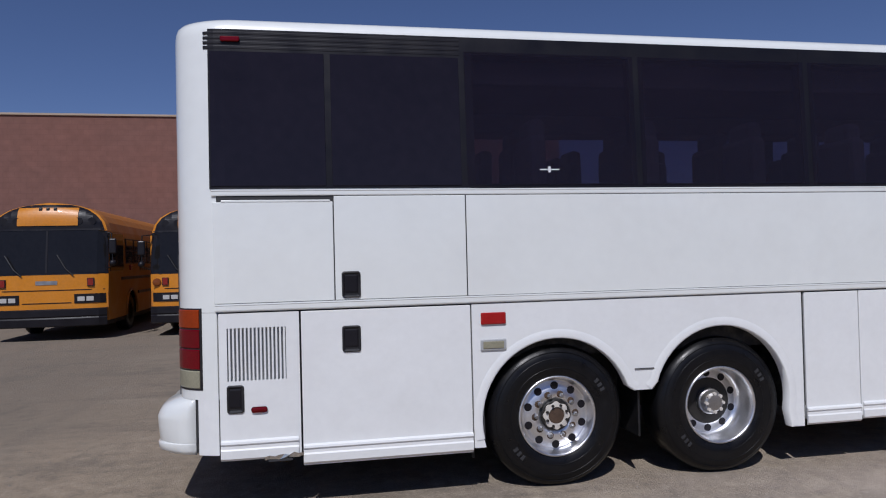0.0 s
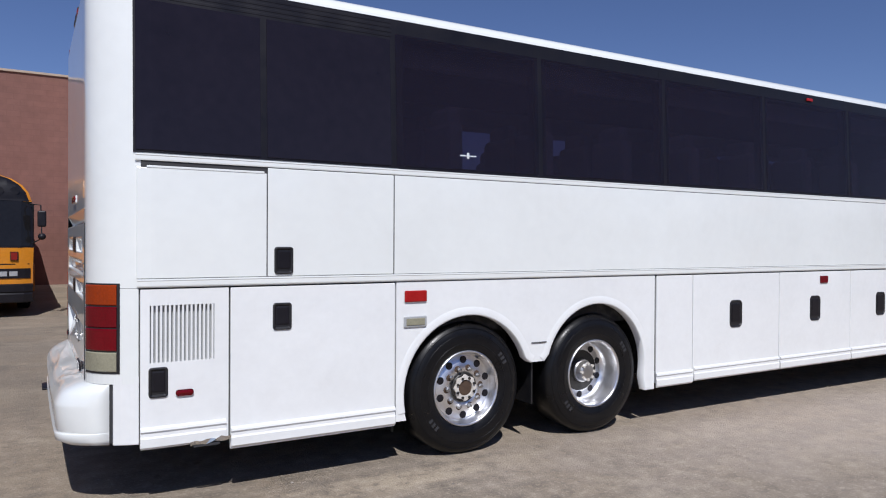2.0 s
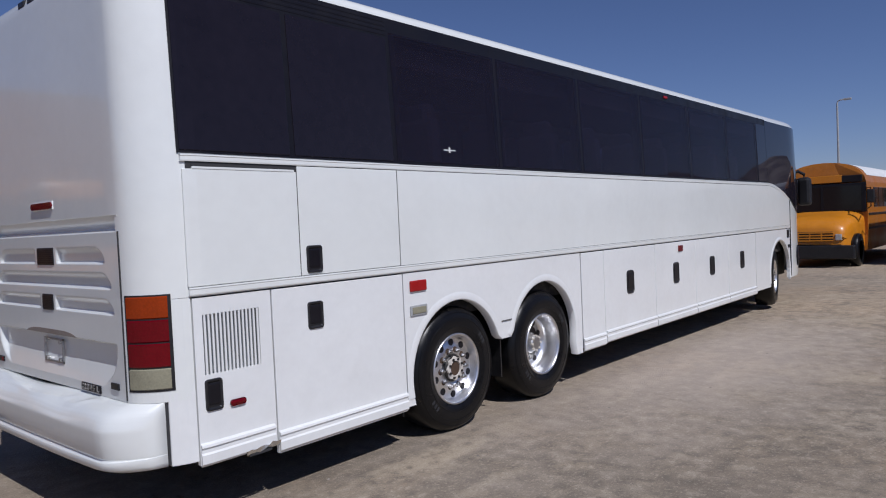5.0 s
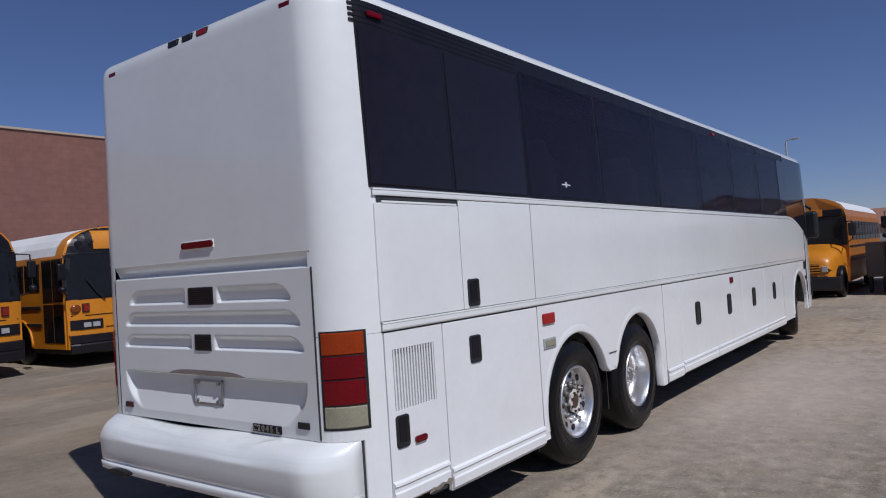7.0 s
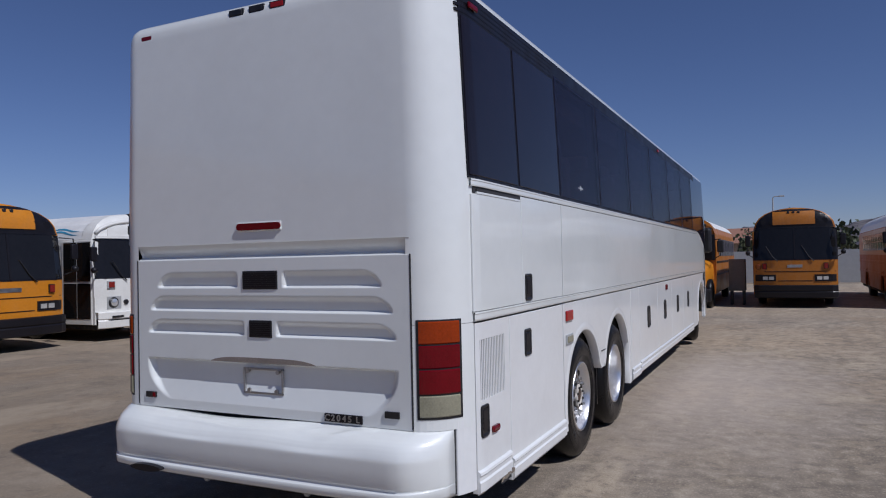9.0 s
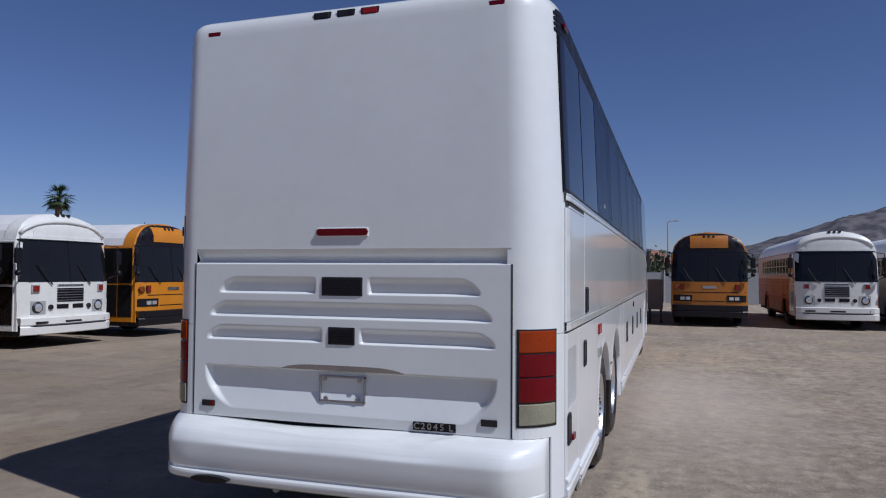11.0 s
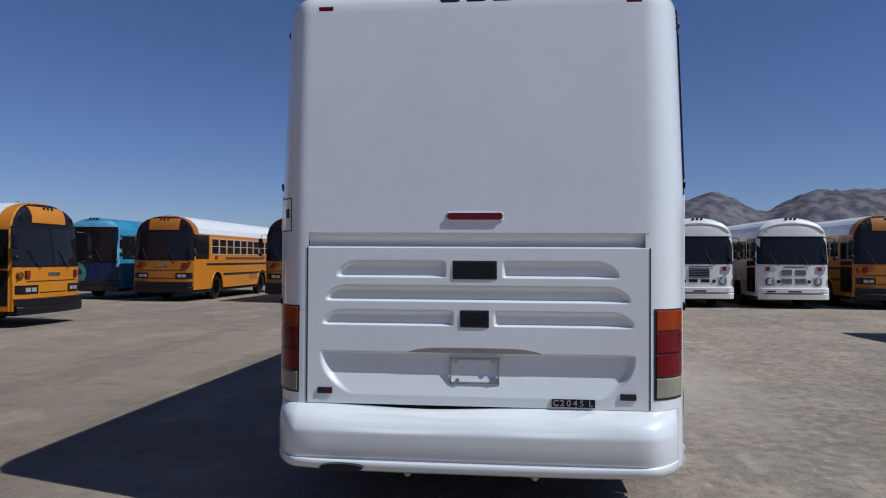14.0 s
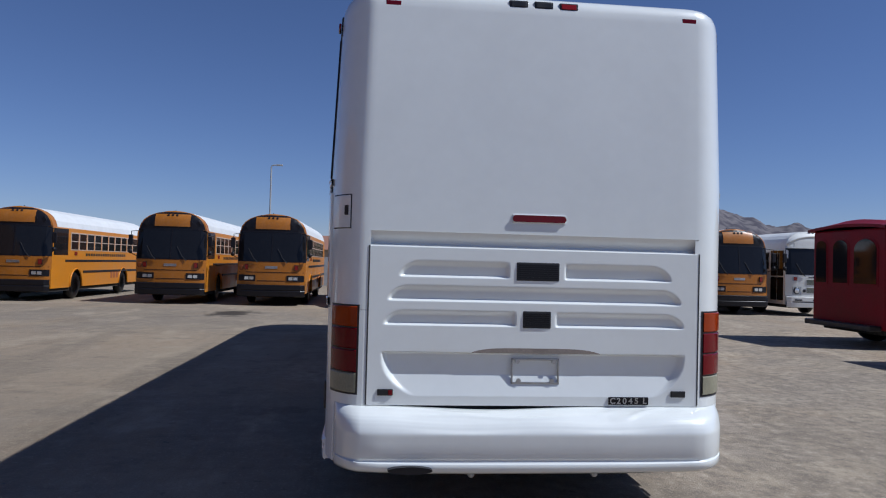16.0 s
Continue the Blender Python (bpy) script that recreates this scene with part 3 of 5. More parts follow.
def bumper():
    top = [(-0.02, 0.738), (0.0, 0.741), (0.03, 0.737), (0.06, 0.727), (0.09, 0.713), (0.115, 0.699), (0.135, 0.683), (0.150, 0.664), (0.162, 0.642), (0.169, 0.624)]
    prof = []
    for (o0, z0), (o1, z1) in zip(top, top[1:]):
        n = max(1, round(math.hypot(o1 - o0, z1 - z0) / 0.008))
        prof += [(o0 + (o1 - o0) * i / n, z0 + (z1 - z0) * i / n) for i in range(n)]
    prof += [(0.169, 0.624), (0.1715, 0.614), (0.172, 0.604), (0.1712, 0.59), (0.169, 0.56), (0.162, 0.474), (0.160, 0.470), (0.155, 0.464), (0.155, 0.453), (0.168, 0.444), (0.171, 0.440), (0.166, 0.40), (0.12, 0.377), (0.0, 0.37)]
    bm = bmesh.new()
    rows = []
    inner = [0.92 - 0.02 * i for i in range(46)]
    for k, (o, z) in enumerate(prof):
        pts = []
        for side in (-1, 1):
            path = []
            ca, cb = CORNER[side]
            edge = W - cb + (cb + o * 0.03) * math.sin(math.acos(1 - (-0.757 - REAR) / ca))
            path += [(-0.757, edge - 0.02), (-0.757, edge)]
            last = math.acos((REAR + ca + 0.02 + 0.757) / ca)
            for i in range(9):
                t = last * (1 - i / 8)
                path.append((REAR + ca + 0.02 - (ca + o * (1 - 0.35 * t)) * math.cos(t), W - cb + (cb + o * 0.03) * math.sin(t)))
            path += [(REAR - o + 0.02 - 0.012 * (1 - (y / W) ** 2), y) for y in inner]
            pts.append([(x, side * y) for x, y in path])
        row = pts[0] + [(REAR - o + 0.008, 0)] + pts[1][::-1]

        def dent(y):
            # the top has sagged and creased where it was pushed in
            if z < 0.60:
                return 0.025 * (abs(y) / W) ** 4 if z < 0.45 else 0
            f = sm(1.0, 0.75, abs(y)) * sm(0.60, 0.66, z)
            sag = 0.022 * math.exp(-((y - 0.28) / 0.42) ** 2) + 0.012 * math.exp(-((y + 0.45) / 0.30) ** 2) * sm(0.0, 0.05, o)
            lip = 0.006 * math.sin(6.3 * y + 1.1) * sm(0.09, 0.13, o)
            fold = 0.0
            for ya, yb, oa, ob, h in ((-0.42, -0.80, 0.128, 0.035, 0.008), (-0.28, -0.58, 0.088, 0.045, 0.006), (0.72, -0.30, 0.092, 0.108, 0.009), (0.85, 0.25, 0.045, 0.075, 0.006)):
                u = (y - ya) / (yb - ya)
                if 0 < u < 1:
                    at = oa + (ob - oa) * u + 0.008 * math.sin(9 * u + 3 * ya)
                    fold += h * math.sin(math.pi * u) ** 0.6 * math.exp(-abs((o - at) / (0.010 if o > at else 0.024)) ** 1.6)
            return f * (fold + lip - sag)
        rows.append([(x, y, z + dent(y)) for x, y in row])
    vs = sheet(bm, rows)
    b = part("rear_bumper", bm, WHITE, coach, "white moulded wraparound rear bumper", smooth=True)
    part("bumper_backing", boxed(REAR + 0.10, REAR + 0.16, -W + 0.2, W - 0.2, 0.40, 0.70), UNDER, coach)
    for s in (-1, 1):
        part("bumper_gap", boxed(-0.765, -0.73, s * (W - 0.05), s * (W - 0.008), 0.40, 0.755), GAP, coach)
        part("corner_filler", boxed(-0.739, -0.608, s * (W - 0.03), s * W, 0.39, 0.785, bevel=0.004), WHITE_LOW, coach)
    bm = bmesh.new()
    lathe(bm, [(0.05, -0.115), (0.05, 0.5), (0.04, 0.5), (0.04, -0.10)], (REAR - 0.078, 0.74, 0.418), "x", 20)
    bmesh.ops.scale(bm, vec=(1, 2.5, 0.42), verts=bm.verts, space=Matrix.Translation((0, -0.74, -0.418)))
    part("exhaust_pipe", bm, BLACK_TRIM, coach, "dark oval exhaust outlet")
    for y in (-0.35, 0.38):
        bm = bmesh.new()
        bmesh.ops.create_uvsphere(bm, u_segments=10, v_segments=6, radius=0.022, matrix=Matrix.Translation((REAR - 0.05, y, 0.36)))
        part("tow_lug", bm, GREY_METAL, coach)


bumper()


def tail_lights():
    for y, m in ((0.91, RED_LENS), (0.155, BLACK), (0.0, BLACK), (-0.155, BRIGHT_RED), (-0.92, RED_LENS)):
        z = 3.125 - 0.042 * (y / 0.92) ** 2
        h = part("marker_lamp", boxed(REAR + 0.004, REAR + 0.03, y - 0.058, y + 0.058, z - 0.024, z + 0.024, bevel=0.005), BLACK, coach, "small marker lamp in a black housing")
        part("lens", boxed(REAR + 0.001, REAR + 0.008, y - 0.046, y + 0.046, z - 0.014, z + 0.016, bevel=0.003), m, h)
    bm = bmesh.new()
    box(bm, REAR - 0.006, REAR + 0.01, -0.162, 0.162, 1.820, 1.872, 0.004)
    h = part("brake_lamp", bm, WHITE, coach, "high red brake lamp bar in a white surround")
    part("lens", prism_x(bmesh.new(), [(0.142 * k + 0.02 * math.cos(radians(q)) , 1.846 + 0.02 * math.sin(radians(q))) for k, qs in ((1, range(-90, 91, 20)), (-1, range(90, 271, 20))) for q in qs], REAR - 0.014, REAR - 0.004), RED_LENS, h)


tail_lights()


def arc(cx, cz, r, a0, a1, n=20):
    return [(cx + r * math.cos(radians(a0 + (a1 - a0) * i / n)), cz + r * math.sin(radians(a0 + (a1 - a0) * i / n))) for i in range(n + 1)]


AXLES = (1.635, 2.88, 10.25)


def rounded(cx, cz, w, h, r, n=5):
    """Outline of a rectangle with round corners, as (x, z)."""
    pts = []
    for sx, sz, a in ((1, 1, 0), (-1, 1, 90), (-1, -1, 180), (1, -1, 270)):
        pts += arc(cx + sx * (w / 2 - r), cz + sz * (h / 2 - r), r, a, a + 90, n)
    return pts


def dished(bm, cx, cz, w, h, r, prof):
    """Rings of one rounded outline, each (grow, y), joined and closed at the end."""
    rows = [[(x, y, z) for x, z in rounded(cx, cz, w + 2 * g, h + 2 * g, max(0.003, r + g))] for g, y in prof]
    vs = sheet(bm, rows, True)
    bm.faces.new(vs[-1])
    return bm


def handle(x, z, s, w=0.12, h=0.165, parent=None, out=0.0, r=0.016):
    y = s * (W + out)
    rim = part("latch", dished(bmesh.new(), x, z, w, h, r, [(0.004, y - s * 0.003), (0.002, y + s * 0.008), (-0.004, y + s * 0.010), (-0.010, y + s * 0.008), (-0.016, y + s * 0.002)]), BLACK, parent or coach, "recessed black paddle latch")
    part("paddle", dished(bmesh.new(), x, z + h * 0.03, w * 0.74, h * 0.70, 0.010, [(0, y + s * 0.001), (0, y + s * 0.005), (-0.008, y + s * 0.007)]), BLACK_TRIM, rim)
    return rim


def flank(s):
    y = s * W
    yi = s * (W - 0.03)
    g = 0.0035

    def panel(name, x0, x1, z0, z1, m=WHITE, label=""):
        return part(name, boxed(x0 + g, x1 - g, yi, y, z0 + g, z1 - g, bevel=0.005), m, coach, label)

    # dark ground behind the seams
    bm = bmesh.new()
    box(bm, -0.60, 1.12, s * (W - 0.044), s * (W - 0.07), 0.36, 1.30)
    box(bm, 3.47, 9.6, s * (W - 0.016), s * (W - 0.06), 0.45, 1.30)
    box(bm, 1.12, 3.47, s * (W - 0.016), s * (W - 0.06), 1.15, 1.30)
    box(bm, 9.6, 10.85, s * (W - 0.016), s * (W - 0.06), 1.2, 1.30)
    part("seam_backing", bm, GAP, coach)
    # upper skin panels stand proud of the shell
    part("upper_backing", boxed(-0.60, 9.6, s * (W - 0.004), s * (W + 0.005), 1.30, 2.05), GAP, coach)
    part("lower_backing", boxed(9.6, 10.85, s * (W - 0.004), s * (W + 0.005), 1.30, 1.6), GAP, coach)

    def upper(x0, x1, z0=1.345, z1=2.02):
        return part("upper_panel", boxed(x0 + g, x1 - g, s * (W - 0.002), s * (W + 0.011), z0, z1, bevel=0.004), WHITE, coach)

    upper(-0.625, 0.13, 1.345, 1.985)
    upper(0.13, 1.01)
    pts = [(1.01 + g, 1.345), (10.85, 1.345)] + [(x, 2.02 if x < 9.7 else 2.02 - 0.50 * ((x - 9.67) / 1.75) ** 1.7) for x in (10.85, 10.7, 10.5, 10.3, 10.1, 9.9, 9.7, 9.5, 1.01 + g)]
    part("upper_panel", prism(bmesh.new(), pts, s * (W - 0.002), s * (W + 0.011)), WHITE, coach)
    # mouldings
    for z0, z1, x0 in ((1.296, 1.343, -0.62), (2.024, 2.066, -0.63)):
        rows = []
        for x in (x0, 9.6, 9.8, 10.0, 10.2, 10.4, 10.6, 10.85):
            dz = -0.50 * ((x - 9.67) / 1.75) ** 1.7 if x > 9.67 and z0 > 2 else 0
            rows.append([(x, s * (W + o), z + dz) for o, z in ((0, z0), (0.012, z0 + 0.001), (0.014, z0 + 0.008), (0.014, z1 - 0.014), (0.017, z1 - 0.010), (0.016, z1 - 0.002), (0, z1))])
        bm = bmesh.new()
        sheet(bm, rows)
        part("moulding", bm, WHITE, coach)
    part("slot", boxed(-0.57, 0.11, s * (W + 0.003), s * (W + 0.012), 1.997, 2.013), GAP if s < 0 else WHITE, coach)
    part("slot_lip", boxed(-0.57, 0.11, s * (W + 0.003), s * (W + 0.014), 1.984, 1.997, bevel=0.002), WHITE, coach)
    # engine side door with upright grille
    vx0, vx1, vz0, vz1 = -0.552, -0.188, 0.853, 1.187
    bm = bmesh.new()
    for x0, x1, z0, z1 in ((-0.605 + g, vx0, 0.36 + g, 1.285 - g), (vx1, -0.10 - g, 0.36 + g, 1.285 - g), (vx0, vx1, 0.36 + g, vz0), (vx0, vx1, vz1, 1.285 - g)):
        box(bm, x0, x1, yi, y, z0, z1)
    bmesh.ops.remove_doubles(bm, verts=bm.verts, dist=0.0005)
    d = part("side_door", bm, WHITE_LOW, coach, "white engine side door with a slatted vent")
    part("vent_backing", boxed(vx0 - 0.01, vx1 + 0.01, s * (W - 0.042), s * (W - 0.034), vz0 - 0.01, vz1 + 0.01), GREY_METAL, d)
    for k in range(15):
        x = vx0 + 0.020 + 0.0242 * k
        bm = bmesh.new()
        vs = sheet(bm, [[(x - 0.0115, y - s * 0.001, z), (x, y - s * 0.001, z), (x, y - s * 0.006, z), (x - 0.0115, y - s * 0.006, z)] for z in (vz0, vz1)], True)
        bm.faces.new(vs[0])
        bm.faces.new(vs[1])
        part("slat", bm, WHITE_LOW, d)
    handle(-0.505, 0.74, s, 0.10, 0.17, d)
    part("marker_lens", boxed(-0.41, -0.31, y, y + s * 0.016, 0.652, 0.688, bevel=0.014), RED_LENS, d, "oval red side marker")
    d = panel("side_door", -0.095, 1.03, 0.29, 1.285, WHITE_LOW, "white engine compartment door")
    handle(0.23, 1.09, s, 0.115, 0.165, d)
    handle(0.235, 1.443, s, 0.115, 0.165, None, 0.012)
    # arch panel over the two rear axles
    r, r2 = 0.545, 0.535
    a1, a2 = AXLES[0], AXLES[1]
    pts = [(1.035, 1.285), (1.035, 0.32), (1.115, 0.32)]
    left = [p for p in arc(a1, 0.49, r, 192, 20, 26) if p[0] > 1.08] + [(2.198, 0.64)]
    right = [(2.322, 0.64)] + arc(a2, 0.535, r2, 163, -12, 26) + [(3.43, 0.30)]
    pts += left + right + [(3.535, 0.30), (3.535, 1.285)]
    bm = bmesh.new()
    prism(bm, pts, yi, y)
    ap = part("arch_panel", bm, WHITE_LOW, coach, "white skirt panel with two wheel arches")
    for run, cx in ((left, a1), (right, a2)):
        bm = bmesh.new()
        rows = []
        for i, (x, z) in enumerate(run):
            (xa, za), (xb, zb) = run[max(i - 1, 0)], run[min(i + 1, len(run) - 1)]
            q = math.hypot(xb - xa, zb - za)
            ux, uz = -(zb - za) / q, (xb - xa) / q
            rows.append([(x - ux * 0.004, s * (W - 0.07), z - uz * 0.004), (x - ux * 0.004, s * (W + 0.004), z - uz * 0.004), (x + ux * 0.006, s * (W + 0.006), z + uz * 0.006), (x + ux * 0.040, s * (W + 0.005), z + uz * 0.040), (x + ux * 0.058, s * (W + 0.001), z + uz * 0.058)])
        sheet(bm, rows)
        part("arch_lip", bm, WHITE_LOW, ap, smooth=True)
    part("lower_seam", boxed(2.20, 2.345, y, y + s * 0.0085, 0.786, 0.792), GAP, ap)
    part("marker_lens", boxed(1.095, 1.27, y, y + s * 0.016, 1.145, 1.225, bevel=0.008), BRIGHT_RED, ap, "square red side reflector")
    b = part("side_lamp", boxed(1.09, 1.27, y, y + s * 0.012, 0.968, 1.045, bevel=0.006), GREY_METAL, ap, "clear side lamp in a worn metal rim")
    part("lens", boxed(1.108, 1.252, y + s * 0.008, y + s * 0.018, 0.983, 1.031, bevel=0.004), CLEAR_LENS, b)
    # luggage doors
    cuts = (3.556, 4.02, 5.27, 6.5, 7.73, 8.96)
    for i, (x0, x1) in enumerate(zip(cuts, cuts[1:])):
        d = panel("luggage_door" if i else "skirt_panel", x0, x1, 0.34, 1.285, WHITE_LOW, "white luggage compartment door" if i else "")
        if i:
            handle((4.61, 5.86, 7.08, 8.31)[i - 1], 0.905, s, 0.165, 0.25, d, 0.0, 0.04)
        if i == 2:
            part("marker_lens", boxed(5.94, 6.07, y, y + s * 0.014, 1.16, 1.235, bevel=0.006), RED_LENS, d)
    ax = AXLES[2]
    pts = [(8.965, 1.285), (8.965, 0.36), (9.71, 0.36)] + [p for p in arc(ax, 0.54, 0.56, 192, -12, 26)] + [(10.80, 0.40), (10.86, 0.40), (10.86, 1.285)]
    bm = bmesh.new()
    prism(bm, pts, yi, y)
    fp = part("arch_panel", bm, WHITE_LOW, coach, "white front wheel arch panel")
    bm = bmesh.new()
    rows = []
    for a in [192 + (-204) * i / 30 for i in range(31)]:
        ux, uz = math.cos(radians(a)), math.sin(radians(a))
        x, z = ax + 0.56 * ux, 0.54 + 0.56 * uz
        rows.append([(x, s * (W - 0.05), z), (x, s * (W + 0.012), z), (x + ux * 0.03, s * (W + 0.014), z + uz * 0.03), (x + ux * 0.06, s * (W + 0.002), z + uz * 0.06)])
    sheet(bm, rows)
    part("arch_lip", bm, WHITE_LOW, fp, smooth=True)
    part("corner_panel", boxed(10.895, 11.02, yi, y, 0.42, 1.285, bevel=0.004), WHITE_LOW, coach)
    for x, z, w, h in ((10.74, 1.20, 0.12, 0.14), (10.78, 0.98, 0.10, 0.06)):
        part("side_vent", boxed(x - w / 2, x + w / 2, y, y + s * 0.012, z - h / 2, z + h / 2, bevel=0.006), BLACK, fp)
    # skirt trim along the foot of the panels
    for x0, x1, z in ((-0.60, -0.12, 0.40), (-0.09, 1.025, 0.345), (3.555, 4.01, 0.35), (4.03, 5.26, 0.365), (5.28, 6.49, 0.365), (6.51, 7.72, 0.365), (7.74, 8.95, 0.365)):
        rows = []
        for x in (x0, x1):
            rows.append([(x, s * (W + o), z + h) for o, h in ((0, 0.085), (0.016, 0.075), (0.019, 0.062), (0.008, 0.052), (0.008, 0.03), (0.016, 0.02), (0.014, -0.03), (0.0, -0.045))])
        bm = bmesh.new()
        vs = sheet(bm, rows)
        bm.faces.new(vs[0])
        bm.faces.new(vs[1])
        part("skirt_trim", bm, WHITE_LOW, coach, smooth=False)
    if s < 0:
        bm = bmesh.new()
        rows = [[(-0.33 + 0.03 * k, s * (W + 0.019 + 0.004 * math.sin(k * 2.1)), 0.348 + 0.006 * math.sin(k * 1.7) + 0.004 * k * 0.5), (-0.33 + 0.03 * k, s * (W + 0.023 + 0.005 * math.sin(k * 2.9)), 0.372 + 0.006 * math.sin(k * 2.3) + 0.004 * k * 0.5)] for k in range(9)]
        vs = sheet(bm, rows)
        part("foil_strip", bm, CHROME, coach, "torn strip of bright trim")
        # dark strip modelled for the shade under the foil
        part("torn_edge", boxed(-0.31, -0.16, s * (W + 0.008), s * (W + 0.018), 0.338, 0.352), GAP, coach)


for s in (-1, 1):
    flank(s)


def front_skin():
    """Lower nose, windscreen and door glass follow the plan curve of the nose."""
    half = [(BEND + (NOSE - BEND) * math.sin(math.pi / 2 * i / 16), W - 0.9 + 0.9 * math.cos(math.pi / 2 * i / 16)) for i in range(17)]
    pts = half + [(NOSE, 0.17), (NOSE, -0.17)] + [(x, -y) for x, y in half[::-1]]
    bm = bmesh.new()
    sheet(bm, [[(x - (0.05 if z < 0.45 else 0), y, z) for x, y in pts] for z in (0.42, 0.46, 1.0, 1.30)])
    part("front_lower", bm, WHITE, coach, smooth=True)
    for s in (-1, 1):
        run = [(x, s * W) for x in (9.67, 9.8, 9.95, 10.1, 10.3, 10.5, 10.65, 10.85, 11.0)] + [(x, s * y) for x, y in half[1:12]]

        def foot(x):
            t = min(1, max(0, (x - 9.67) / 1.75))
            return 2.07 - 0.50 * t ** 1.7
        bm = bmesh.new()
        sheet(bm, [[(x + 0.008, y + s * 0.010, foot(x) + (3.085 - foot(x)) * f) for x, y in run] for f in (0, 0.33, 0.66, 1)])
        part("front_side_glass", bm, GLASS, coach, smooth=True)
        x = 10.88
        part("door_seam", boxed(x, x + 0.012, s * (W - 0.01), s * (W + 0.013), 0.45, 1.78), GAP, coach)
        # mirror on a bent arm
        bm = bmesh.new()
        tube(bm, [(12.25, s * 0.88, 2.30), (12.3, s * 1.06, 2.34), (12.3, s * 1.16, 2.28), (12.3, s * 1.16, 2.18)], 0.03)
        part("mirror_arm", bm, BLACK, coach)
        part("mirror_head", boxed(12.2, 12.38, s * 1.04, s * 1.28, 1.68, 2.22, bevel=0.06), BLACK, coach, "large black door mirror")
        bm = bmesh.new()
        lathe(bm, [(0.16, -0.03), (0.16, 0.02), (0.14, 0.03), (0.0, 0.025)], (0, 0, 0), "y", 24, s)
        bmesh.ops.scale(bm, vec=(0.85, 1, 1.15), verts=bm.verts)
        bmesh.ops.rotate(bm, verts=bm.verts, matrix=Matrix.Rotation(s * -0.18, 3, "Z"))
        bmesh.ops.translate(bm, vec=(11.45, s * 1.205, 0.78), verts=bm.verts)
        part("corner_lamp", bm, BLACK_TRIM, coach, "dark oval corner lamp")
    scr = [(x, y) for x, y in pts if x > 12.2]
    bm = bmesh.new()
    sheet(bm, [[(x + 0.008, y, z) for x, y in scr] for z in (1.35, 2.0, 2.9)])
    part("windscreen", bm, SHIELD, coach, smooth=True)


front_skin()


def coach_windows(s):
    y0, y1 = s * (W - 0.02), s * (W + 0.006)
    tail = -0.64 if s < 0 else -0.52
    part("window_band", boxed(tail, 1.085, y0, y1, 2.07, 3.10), BLACK_TRIM, coach)
    part("window_band", boxed(9.16, 9.7, y0, y1, 2.07, 3.10), BLACK_TRIM, coach)
    part("window_rail", boxed(1.085, 9.16, s * (W - 0.05), y1, 2.985, 3.10), BLACK_TRIM, coach)
    part("window_rail", boxed(1.085, 9.16, s * (W - 0.05), y1, 2.066, 2.095), BLACK_TRIM, coach)
    cuts = (tail - 0.008, 0.11, 1.01, 2.28, 3.65, 5.03, 6.45, 7.83, 9.19, 9.69)
    for x in cuts[3:8]:
        part("window_pillar", boxed(x - 0.055, x + 0.055, s * (W - 0.07), s * (W + 0.007), 2.08, 3.07), BLACK_TRIM, coach)
    for i, (a, b) in enumerate(zip(cuts, cuts[1:])):
        top = 2.955 if i < 2 else 3.0
        part("window_pane", boxed(a + 0.02, b - 0.02, s * (W - 0.004), s * (W + 0.011), 2.085, top, bevel=0.003), CLEAR_TINT if 1 < i < 8 else GLASS, coach)
    # ribbed strip above the last windows
    for k in range(4):
        part("strip_rib", boxed(tail - 0.03, 1.0, s * (W - 0.004), s * (W + 0.008), 2.972 + 0.031 * k, 2.991 + 0.031 * k, bevel=0.003), BLACK_TRIM, coach)
    part("marker_lens", boxed(-0.56, -0.44, s * (W + 0.01), s * (W + 0.026), 3.015, 3.05, bevel=0.008), RED_LENS, coach)
    part("marker_lens", boxed(5.72, 5.82, s * (W + 0.008), s * (W + 0.024), 3.03, 3.06, bevel=0.006), BRIGHT_RED, coach, "small red roof-edge marker")
    part("window_sticker", boxed(1.54, 1.68, s * (W + 0.010), s * (W + 0.0125), 2.188, 2.196), WHITE, coach) if s < 0 else None
    part("window_sticker", boxed(1.60, 1.618, s * (W + 0.010), s * (W + 0.0125), 2.172, 2.214), WHITE, coach) if s < 0 else None


for s in (-1, 1):
    coach_windows(s)


def cabin():
    part("cabin_floor", boxed(1.0, 9.6, -W + 0.05, W - 0.05, 1.48, 1.54), CLOTH, coach)
    part("cabin_ceiling", boxed(1.0, 9.6, -W + 0.06, W - 0.06, 3.03, 3.06), LINING, coach)
    for x in (1.0, 9.3):
        part("bulkhead", boxed(x, x + 0.03, -W + 0.03, W - 0.03, 1.5, 3.03), LINING, coach)
    for s in (-1, 1):
        part("luggage_rack", boxed(1.1, 9.2, s * 0.72, s * (W - 0.10), 2.80, 2.98, bevel=0.03), LINING, coach)
        for k in range(9):
            x = 1.5 + 0.86 * k
            bm = bmesh.new()
            for y in (0.30, 0.76):
                box(bm, x, x + 0.13, s * y, s * (y + 0.42), 1.98, 2.46, 0.05)
                box(bm, x + 0.02, x + 0.15, s * (y + 0.06), s * (y + 0.36), 2.40, 2.58, 0.05)
            box(bm, x, x + 0.5, s * 0.30, s * 1.16, 1.86, 2.0, 0.05)
            box(bm, x + 0.1, x + 0.4, s * 0.5, s * 0.9, 1.52, 1.88)
            part("passenger_seat", bm, CLOTH, coach)


